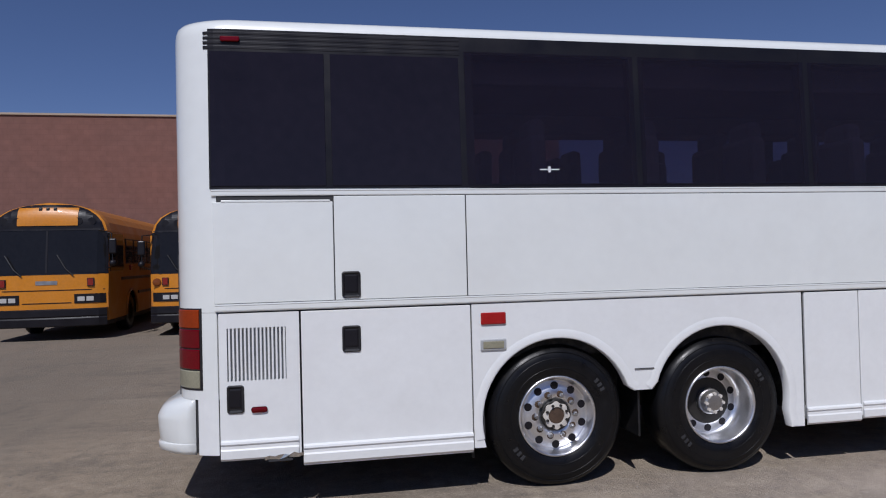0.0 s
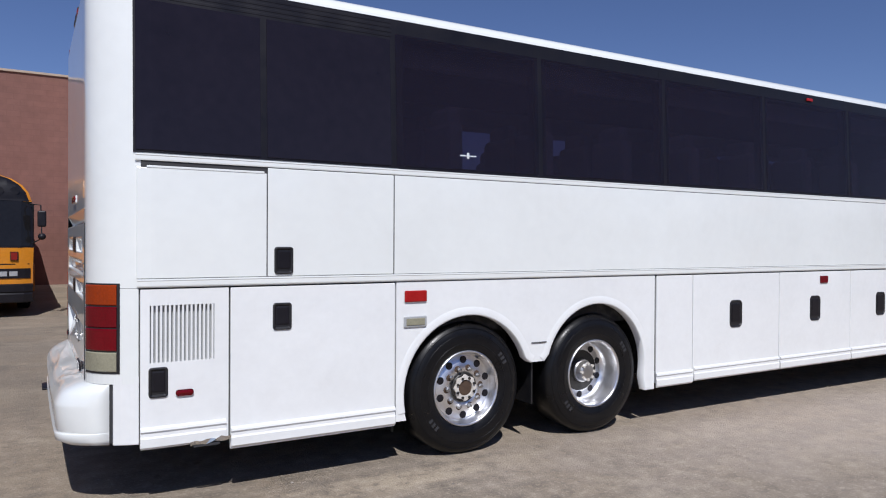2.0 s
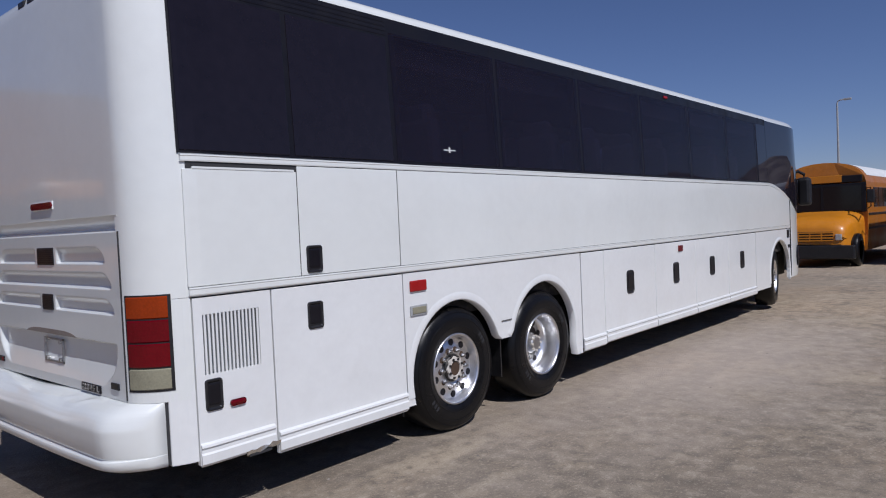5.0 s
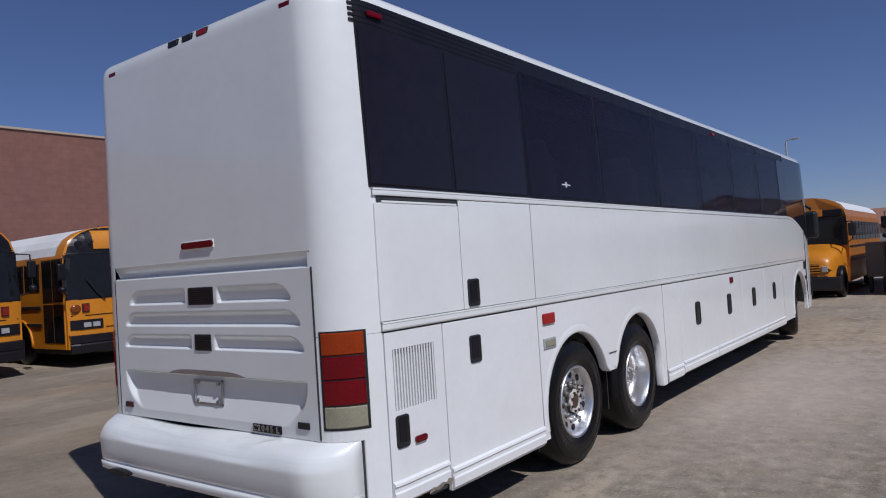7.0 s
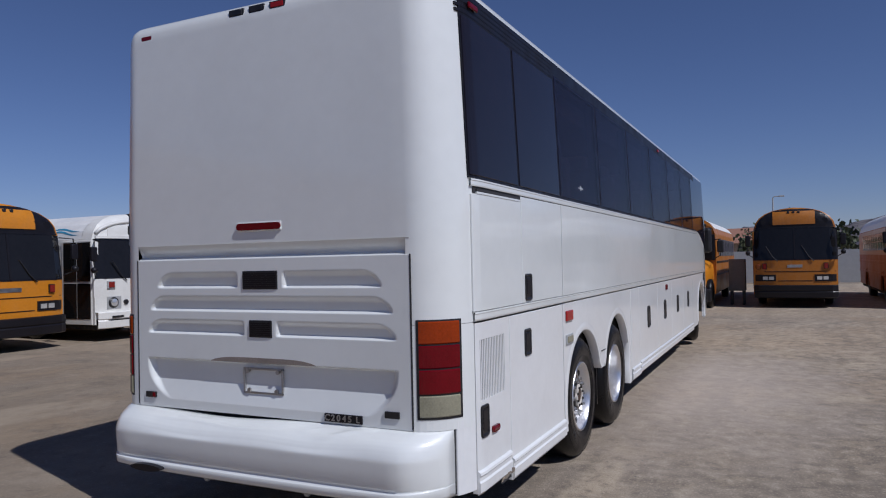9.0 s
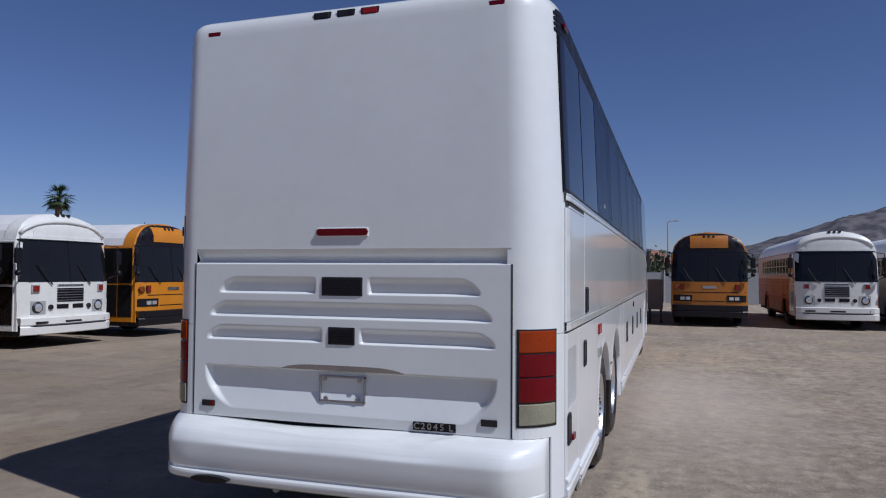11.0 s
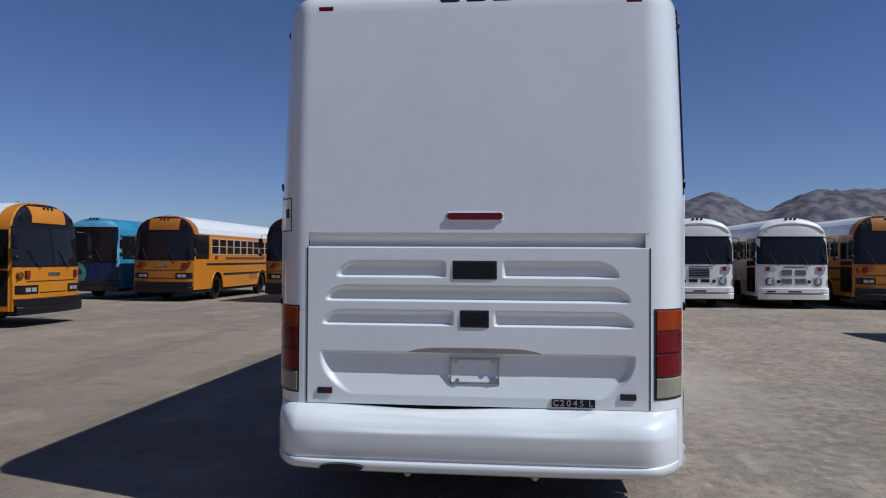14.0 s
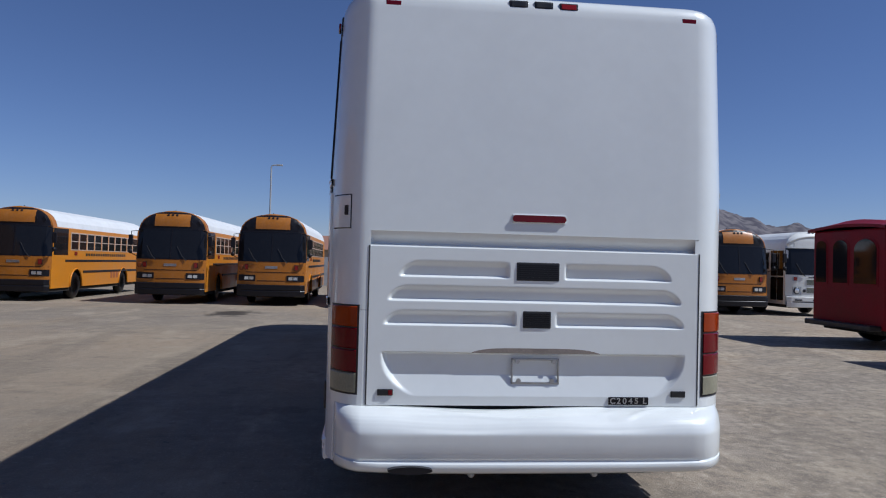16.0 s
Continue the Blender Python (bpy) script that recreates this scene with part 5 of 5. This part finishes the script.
        for z in (0.92, 1.32):
            part("rub_rail", boxed(1.3 if s > 0 or z > 1 else 3.0, length - 0.05, s * 1.22, s * 1.252, z, z + 0.075, bevel=0.01), BLACK if style == "yellow" else side, bus)
        for wx in wheels:
            bus_wheel(bus, wx, s)
            part("arch_lip", tube(bmesh.new(), [(px, s * 1.235, pz) for px, pz in arc(wx, 0.49, 0.575, 185, -5, 16)], 0.028, 6), side, bus, smooth=True)
        if style == "yellow" and s > 0:
            part("corner_lamp", lathe(bmesh.new(), [(0.095, 0.03), (0.095, -0.03), (0.07, -0.045), (0.0, -0.05)], (nose_x(1.08, 1.3), 1.08, 1.3), "x", 16), DULL_AMBER, bus, "round dull amber corner lamp")
    if style == "yellow":
        for k in range(18):
            part("name_bar", boxed(3.2 + 0.26 * k, 3.38 + 0.26 * k, -1.24, -1.232, 1.53, 1.63), BLACK, bus)
        for s in (-1, 1):
            for k in range(3):
                part("side_vent", boxed(6.0 + 0.34 * k, 6.24 + 0.34 * k, s * 1.224, s * 1.233, 0.66, 0.92, bevel=0.004), BROWN, bus)
            part("stop_sign_box", boxed(2.1, 2.3, s * 1.23, s * 1.27, 1.56, 1.68, bevel=0.01), DULL_RED, bus) if s < 0 else None
    # entrance door on the kerb side
    dr = part("entrance_door", boxed(0.24, 1.24, 1.20, 1.243, 0.42, 2.46, bevel=0.01), paint, bus, "folding entrance door with tall glass panes")
    for x0, x1 in ((0.27, 0.70), (0.73, 1.16)):
        for z0, z1 in ((0.56, 1.42), (1.47, 2.42)):
            part("pane", boxed(x0, x1, 1.238, 1.25, z0, z1), SHIELD, dr)
    part("driver_window", boxed(0.30, 1.5, -1.243, -1.2, 1.55, 2.46, bevel=0.01), SHIELD, bus)
    # mirrors
    for s in (-1, 1):
        bm = bmesh.new()
        tube(bm, [(0.2, s * 1.18, 2.45), (-0.02, s * 1.36, 2.42), (-0.05, s * 1.38, 1.7), (0.12, s * 1.22, 1.6)], 0.016, 6)
        arm = part("mirror_arm", bm, BLACK, bus)
        part("mirror", boxed(-0.06, 0.02, s * 1.30, s * 1.46, 1.95, 2.30, bevel=0.03), BLACK_TRIM, bus, "black rear-view mirror")
        bm = bmesh.new()
        bmesh.ops.create_uvsphere(bm, u_segments=12, v_segments=8, radius=0.075, matrix=Matrix.Translation((-0.04, s * 1.38, 1.74)))
        part("convex_mirror", bm, BLACK_TRIM, bus, smooth=True)
    return bus


def facing_west(x, y, turn=0):
    return pose(x, y, gz(x), 0, 0, turn)


def facing_south(x, y, turn=0):
    return pose(x, y, gz(x), 0, 0, 90 + turn)


ylw = "yellow flat-nosed school bus with a black bumper and white roof"
LOW, TALL = Matrix.Diagonal((1, 1, 0.97, 1)), Matrix.Diagonal((1, 1, 1.035, 1))
# sides and roof in the darker yellow, their shade held in the paint
y0 = school_bus(facing_south(-5.66, 17.2) @ LOW, "yellow flat-nosed school bus with a black bumper and yellow roof", sash=BLACK_TRIM, side=SHADED_YELLOW, roof=SHADED_YELLOW)
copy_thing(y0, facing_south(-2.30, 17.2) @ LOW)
y1 = school_bus(facing_south(1.40, 17.2) @ LOW, ylw, sash=BLACK_TRIM)
copy_thing(y1, facing_south(4.72, 17.2) @ LOW)
tagged(copy_thing(y1, facing_south(11.36, 17.2) @ LOW), "yellow school bus with its glass entrance door towards the lot")
white_bus = school_bus(facing_south(7.95, 17.2) @ Matrix.Diagonal((1, 1, 0.93, 1)), "white flat-nosed bus with round lamps and black slatted grille", BUS_WHITE, BUS_WHITE, ROOF_WHITE, BUS_WHITE, BUS_WHITE, "louvre", group="parked white buses")

bm = bmesh.new()
for z0, k in ((2.66, 0.05), (2.74, 0.035)):
    sheet(bm, [[(x, half_width(z) + 0.008, z) for z in (z0 + k * math.sin(x * 5.5) - h, z0 + k * math.sin(x * 5.5) + h)] for x, h in [(0.75 + 0.07 * i, 0.022 * math.sin(math.pi * (i + 0.5) / 17)) for i in range(17)]])
part("painted_wave", bm, BLUE, white_bus, "blue painted wave on the roof edge")

ROW = 21.44
# shaded yellow on the fronts, plain yellow on the sunlit sides
source = school_bus(facing_west(ROW, 3.22) @ TALL, "yellow flat-nosed school bus with a dark windscreen and warning hood", SHADED_YELLOW, side=YELLOW)
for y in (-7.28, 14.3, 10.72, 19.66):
    copy_thing(source, facing_west(ROW, y) @ TALL)
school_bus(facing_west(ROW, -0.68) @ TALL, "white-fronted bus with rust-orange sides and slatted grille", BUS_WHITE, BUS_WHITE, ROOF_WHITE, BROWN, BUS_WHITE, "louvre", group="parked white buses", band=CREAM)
wb = school_bus(facing_west(ROW, -3.95) @ TALL, "white flat-nosed bus with a four-part grille", BUS_WHITE, BUS_WHITE, ROOF_WHITE, BUS_WHITE, BUS_WHITE, "squares", group="parked white buses")
copy_thing(wb, facing_west(ROW, -10.5) @ TALL)
school_bus(facing_west(22.3, 23.2) @ Matrix.Diagonal((1, 1, 1.06, 1)), "bright blue bus with painted sea-green front", BLUE_DARK, BLUE, BLUE, BLUE, BLACK, "art", group="parked white buses")


# ---- conventional bus with a bonnet ----
def bonnet_bus(m):
    bus = thing("school_bus", m, "yellow school bus with a long sloping bonnet", "bus", "parked school buses")
    bm = bmesh.new()
    prof = [(z, w) for z, w in HW]
    ring = [(-w, z) for z, w in prof] + [(w, z) for z, w in prof[-2::-1]]
    vs = sheet(bm, [[(1.5 if z < 2.5 else 1.5 + 0.3 * (z - 2.5), y, z) for y, z in ring], [(10.5, y, z) for y, z in ring]])
    bm.faces.new(vs[0])
    bm.faces.new(vs[1])
    # this body's shade is in its colour too
    part("body", bm, SHADED_YELLOW, bus)
    bm = bmesh.new()
    sheet(bm, [[(x + 0.3 * (z - 2.5) if x < 2 else x, y * 1.004, z + 0.008) for y, z in ring if z > 2.65] for x in (1.9, 10.51)])
    part("roof", bm, ROOF_WHITE, bus, smooth=True)
    bm = bmesh.new()
    secs = [(-0.10, 0.80, 0.68, 1.14), (-0.04, 0.90, 0.62, 1.25), (0.10, 0.95, 0.58, 1.34), (0.4, 1.0, 0.56, 1.45), (0.8, 1.05, 0.56, 1.53), (1.2, 1.1, 0.56, 1.60), (1.55, 1.14, 0.56, 1.66)]
    rows = []
    for x, w, z0, z1 in secs:
        row = [(x, -w, z0), (x, -w, z0 + 0.25)]
        for i in range(17):
            t = math.pi * i / 16
            c, q = math.cos(t), math.sin(t)
            row.append((x, -w * math.copysign(abs(c) ** 0.5, c), z1 - 0.42 + 0.42 * q ** 0.6))
        rows.append(row + [(x, w, z0 + 0.25), (x, w, z0)])
    vs = sheet(bm, rows)
    bm.faces.new(vs[0])
    part("bonnet", bm, YELLOW, bus, smooth=True)
    g = part("grille", boxed(-0.125, -0.09, -0.62, 0.62, 0.76, 1.06, bevel=0.02), BLACK_TRIM, bus, "slotted grille")
    for k in range(4):
        part("grille_bar", boxed(-0.145, -0.12, -0.62, 0.62, 0.775 + 0.078 * k, 0.815 + 0.078 * k, bevel=0.005), YELLOW, g)
    for y in (-0.31, 0.0, 0.31):
        part("grille_bar", boxed(-0.146, -0.12, y - 0.015, y + 0.015, 0.77, 1.05, bevel=0.005), YELLOW, g)
    part("front_bumper", boxed(-0.28, -0.06, -1.2, 1.2, 0.26, 0.66, bevel=0.04), BLACK, bus)
    part("screen_frame", boxed(1.475, 1.52, -1.2, 1.2, 1.58, 2.48, bevel=0.02), BLACK_TRIM, bus)
    ws = part("windscreen", boxed(1.46, 1.5, -1.1, 1.1, 1.62, 2.42, bevel=0.02), SHIELD, bus)
    part("centre_bar", boxed(1.45, 1.47, -0.03, 0.03, 1.62, 2.42), BLACK_TRIM, ws)
    hd = part("warning_light_hood", boxed(1.49, 1.62, -1.1, 1.1, 2.50, 2.72, bevel=0.03), BLACK_TRIM, bus)
    part("sign_board", boxed(1.47, 1.56, -0.55, 0.55, 2.52, 2.74, bevel=0.01), YELLOW, hd)
    for s in (-1, 1):
        part("headlamp", boxed(-0.13, 0.0, s * 0.67, s * 0.84, 0.80, 0.98, bevel=0.02), LAMP, bus)
        for k in range(10):
            part("side_window", boxed(2.5 + 0.78 * k, 3.2 + 0.78 * k, s * 1.22, s * 1.242, 1.72, 2.34, bevel=0.01), SHIELD, bus)
        for z in (1.05, 1.48):
            part("rub_rail", boxed(1.6, 10.4, s * 1.23, s * 1.25, z, z + 0.07, bevel=0.01), BLACK, bus)
        for wx in (0.75, 7.4):
            bus_wheel(bus, wx, s)
        bm = bmesh.new()
        tube(bm, [(1.5, s * 1.2, 2.3), (0.9, s * 1.42, 2.3), (0.9, s * 1.42, 1.75), (1.4, s * 1.2, 1.65)], 0.018, 6)
        part("mirror_arm", bm, BLACK, bus)
        part("mirror", boxed(0.85, 0.93, s * 1.32, s * 1.52, 1.85, 2.25, bevel=0.03), BLACK, bus)
    part("underbody", boxed(0.3, 10.4, -1.1, 1.1, 0.45, 0.6), UNDER, bus)
    return bus


bonnet_bus(facing_west(20.5, 6.87))


# ---- maroon trolley cars ----
def trolley(m):
    t = thing("trolley_bus", m, "maroon trolley-style bus with arched windows and an overhanging roof", "trolley", "trolley buses")
    w, L = 1.25, 7.5
    bm = bmesh.new()
    box(bm, 0, L, -w, w, 0.42, 2.66, 0.05)
    body = part("body", bm, MAROON, t)
    bm = bmesh.new()
    rows = []
    for i in range(13):
        y = -1.33 + 2.66 * i / 12
        z = 2.70 + 0.20 * (1 - (y / 1.33) ** 2)
        rows.append([(-0.10, y, 2.70 + (z - 2.70) * 0.4), (0.25, y, z), (L - 0.2, y, z), (L + 0.1, y, 2.70 + (z - 2.70) * 0.4)])
    vs = sheet(bm, rows)
    low = sheet(bm, [[(x, y, z - 0.07) for x, y, z in r] for r in rows])
    for a, b in ((vs, low),):
        for i in range(12):
            for k in (0, -1):
                bm.faces.new((a[i][k], a[i + 1][k], b[i + 1][k], b[i][k]))
    part("roof", bm, MAROON, t, smooth=False)
    part("roof_unit", boxed(2.4, 3.8, -0.55, 0.55, 2.88, 3.2, bevel=0.05), MAROON, t, "roof air unit")

    def arched(cx, half, z0, z1):
        pts = [(cx - half, z0), (cx + half, z0)] + [(cx + half * math.cos(math.pi * i / 12), z1 - half * 0.7 + half * 0.7 * math.sin(math.pi * i / 12)) for i in range(13)]
        return pts
    for cy, h in ((-0.62, 0.36), (0.22, 0.25), (0.92, 0.19)):
        for half, o, mm, nm in ((h + 0.05, 0.012, MAROON, "window_frame"), (h, 0.022, SHIELD, "window_pane")):
            bm = bmesh.new()
            pts = arched(cy, half, 1.42 - (half - h), 2.42 + (half - h))
            a = [bm.verts.new((-o, y, z)) for y, z in pts]
            b = [bm.verts.new((0.02, y, z)) for y, z in pts]
            bm.faces.new(a)
            for i in range(len(pts)):
                j = (i + 1) % len(pts)
                bm.faces.new((a[i], a[j], b[j], b[i]))
            part(nm, bm, mm, body)
    for s in (-1, 1):
        for k in range(7):
            bm = bmesh.new()
            prism(bm, arched(0.75 + 1.0 * k, 0.38, 1.45, 2.42), s * (w - 0.01), s * (w + 0.015))
            part("window_pane", bm, SHIELD, body)
        for wx in (1.5, 5.6):
            bus_wheel(t, wx, s)
    part("rear_step", boxed(-0.28, 0.0, -1.15, 1.15, 0.40, 0.52, bevel=0.02), BLACK, t)
    part("underbody", boxed(0.2, L - 0.2, -1.1, 1.1, 0.3, 0.45), UNDER, t)
    return t


tr = trolley(pose(10.35, -3.82, gz(10), 0, 0, -90))
copy_thing(tr, pose(5.3, -3.82, gz(5), 0, 0, -90))


# ---- building, lamps, palm, distance ----
def brick_building():
    b = thing("warehouse", Matrix.Translation((-20, 45, 0)), "plain red-brown block warehouse wall with flat parapet", "building")
    bm = bmesh.new()
    box(bm, -70, 30.65, -16, 20, -0.3, 7.32)
    part("wall", bm, BRICK, b)
    part("parapet_cap", boxed(-70.05, 30.7, -16.06, 20.05, 7.32, 7.40, bevel=0.01), STUCCO, b)
    bm = bmesh.new()
    tube(bm, [(15.8, -16.03, 5.6), (15.8, -16.03, 0.2)], 0.035, 8)
    part("downpipe", bm, BRICK, b)


brick_building()


def street_lamp(x, y, h, reach):
    t = thing("street_lamp", pose(x, y, gz(x)), "tall grey street lamp with a short curved arm", "lamp post")
    part("pole", lathe(bmesh.new(), [(0.16, 0), (0.10, h - 0.3)], (0, 0, 0), "z", 12), GREY_METAL, t)
    bm = bmesh.new()
    tube(bm, [(0, 0, h - 0.35), (0, -0.08, h - 0.1), (0, -0.3, h), (0, -reach, h + 0.02)], 0.08, 8)
    part("arm", bm, GREY_METAL, t)
    part("lamp_head", boxed(-0.2, 0.2, -reach - 0.8, -reach, h - 0.08, h + 0.12, bevel=0.03), GREY_METAL, t)


street_lamp(92.0, 20.6, 14.4, 0.7)
street_lamp(120.0, 5.4, 10.9, 0.9)


def palm(x, y, h):
    t = thing("palm_tree", pose(x, y, -0.2), "tall fan palm with a shaggy dark crown", "tree")
    bm = bmesh.new()
    tube(bm, [(0.15 * math.sin(k * 0.5), 0, h * k / 10) for k in range(11)], 0.24, 10)
    part("trunk", bm, TRUNK, t)
    rnd = random.Random(4)
    bm = bmesh.new()
    for k in range(90):
        az, el = rnd.uniform(0, 2 * math.pi), rnd.uniform(-1.1, 1.35)
        L = rnd.uniform(0.85, 1.3)
        d = Vector((math.cos(az) * math.cos(el), math.sin(az) * math.cos(el), math.sin(el)))
        side = d.cross(Vector((0, 0, 1))).normalized()
        base = Vector((0.15 * math.sin(5), 0, h))
        stem = base + d * L * 0.55
        for f in range(-4, 5):
            a = f * 0.26
            tip = stem + (d * math.cos(a) + side * math.sin(a)) * L * 0.55 + Vector((0, 0, -0.18 * L * (1 + abs(f) * 0.1)))
            u = side * 0.035
            bm.faces.new([bm.verts.new(p) for p in (stem - u, stem + u, (stem + tip) / 2 + u, tip, (stem + tip) / 2 - u)])
        u = side * 0.02
        bm.faces.new([bm.verts.new(p) for p in (base - u, base + u, stem + u, stem - u)])
    part("crown", bm, FROND, t)


palm(36.5, 47.7, 7.3)


def mountains():
    m = bpy.data.materials.new("desert_rock")
    m.use_nodes = True
    n, l = m.node_tree.nodes, m.node_tree.links
    b = n["Principled BSDF"]
    b.inputs["Roughness"].default_value = 1
    b.inputs["Specular IOR Level"].default_value = 0
    tc = n.new("ShaderNodeTexCoord")
    nz = n.new("ShaderNodeTexNoise")
    nz.inputs["Scale"].default_value = 0.03
    nz.inputs["Detail"].default_value = 9
    l.new(tc.outputs["Object"], nz.inputs["Vector"])
    r = n.new("ShaderNodeValToRGB")
    r.color_ramp.elements[0].position = 0.42
    r.color_ramp.elements[0].color = (0.088, 0.083, 0.098, 1)
    r.color_ramp.elements[1].position = 0.60
    r.color_ramp.elements[1].color = (0.175, 0.162, 0.168, 1)
    l.new(nz.outputs["Fac"], r.inputs["Fac"])
    l.new(r.outputs[0], b.inputs["Base Color"])
    bumps = (95, 55, 84, 66, 84, 90, 107, 106, 105, 108, 88, 63, 85, 107, 86, 82, 62, 47, 22, 11)

    def crest(y):
        return 28 + 32 * sm(-330, -60, y) + 9 * math.sin(y * 0.021) * sm(-250, -60, y) + sum(h * math.exp(-((y + 1260 - 60 * k) / 48) ** 2) for k, h in enumerate(bumps)) + 60 * sm(-1250, -1500, y)
    bm = bmesh.new()
    rows = []
    for j in range(49):
        t = j / 48
        row = []
        for i in range(361):
            y = -2600 + 4200 * i / 360
            x = 1800 * (0.82 + 0.36 * t)
            yy = y * x / 1800
            shape = math.sin(math.pi * t) ** 0.85
            spur = noise.fractal(Vector((y * 0.012, t * 3.0, 7.7)), 1.0, 2.0, 6)
            fine = noise.fractal(Vector((y * 0.05, t * 9, 1.3)), 1.0, 2.0, 4)
            z = crest(y) * shape * (x / 1800) * (1 + 0.30 * spur * (1 - shape) + 0.018 * fine) + 3 * fine * shape + 16 * shape * (1.15 - shape) * (0.5 - abs(noise.fractal(Vector((y * 0.022, t * 2.2, 3.1)), 1.0, 2.0, 5))) - 5
            row.append((x, yy, max(z, -6)))
        rows.append(row)
    sheet(bm, rows)
    ob = part("mountain_backdrop", bm, m, smooth=True)
    tagged(ob, "bare grey-brown desert mountain range in the distance", "mountain", kind="structure")


mountains()


def far_edge():
    # fence and low houses at the far side of the lot
    f = thing("fence", pose(44, 8, -0.2), "grey slatted chain-link fence along the lot", "fence")
    bm = bmesh.new()
    box(bm, -0.02, 0.02, -60, 40, 0.05, 2.0)
    part("infill", bm, GREY_METAL, f)
    for k in range(34):
        part("post", lathe(bmesh.new(), [(0.04, 0), (0.04, 2.15)], (-0.05, -60 + 3 * k, 0), "z", 8), GREY_METAL, f)
    for x, y, L in ((70, 10, 12), (78, -12, 14), (74, 34, 12), (90, 55, 16)):
        h = thing("house", pose(x, y, -0.2), "low tan stucco house with a tiled roof", "house", "far houses")
        part("wall", boxed(0, 9, -L / 2, L / 2, 0, 3.0), STUCCO, h)
        bm = bmesh.new()
        rows = [[(-0.5, -L / 2 - 0.5, 2.9), (-0.5, L / 2 + 0.5, 2.9)], [(4.5, -L / 2 + 2, 4.5), (4.5, L / 2 - 2, 4.5)], [(9.5, -L / 2 - 0.5, 2.9), (9.5, L / 2 + 0.5, 2.9)]]
        sheet(bm, rows)
        part("roof", bm, TILE, h)
    rnd = random.Random(9)
    for k in range(9):
        x, y = rnd.uniform(56, 66), -30 + 9 * k + rnd.uniform(-3, 3)
        t = thing("desert_tree", pose(x, y, -0.2), "small olive-green desert tree", "tree", "far trees")
        part("trunk", lathe(bmesh.new(), [(0.15, 0), (0.08, 2.2)], (0, 0, 0), "z", 8), TRUNK, t)
        bm = bmesh.new()
        for j in range(420):
            p = Vector((rnd.gauss(0, 0.85), rnd.gauss(0, 0.85), 2.7 + rnd.gauss(0, 0.55)))
            q = Euler((rnd.uniform(0, 6), rnd.uniform(0, 6), rnd.uniform(0, 6))).to_matrix()
            a = rnd.uniform(0.10, 0.22)
            bm.faces.new([bm.verts.new(p + q @ Vector(c)) for c in ((-a, -a * 0.5, 0), (a, -a * 0.5, 0), (a * 0.6, a, 0.03), (-a * 0.6, a, 0))])
        part("crown", bm, BUSH, t)
    c = thing("utility_cabinet", pose(23.0, 5.05, gz(23)), "light grey metal utility cabinet on a dark stand", "cabinet")
    part("box_body", boxed(0, 0.6, -0.27, 0.27, 0.5, 1.62, bevel=0.02), DULL_METAL, c)
    part("box_door", boxed(-0.012, 0.004, -0.23, 0.23, 0.56, 1.56, bevel=0.004), DULL_METAL, c)
    for y in (-0.2, 0.2):
        for x in (0.06, 0.54):
            part("leg", boxed(x - 0.04, x + 0.04, y - 0.04, y + 0.04, 0, 0.5), BLACK, c)


far_edge()
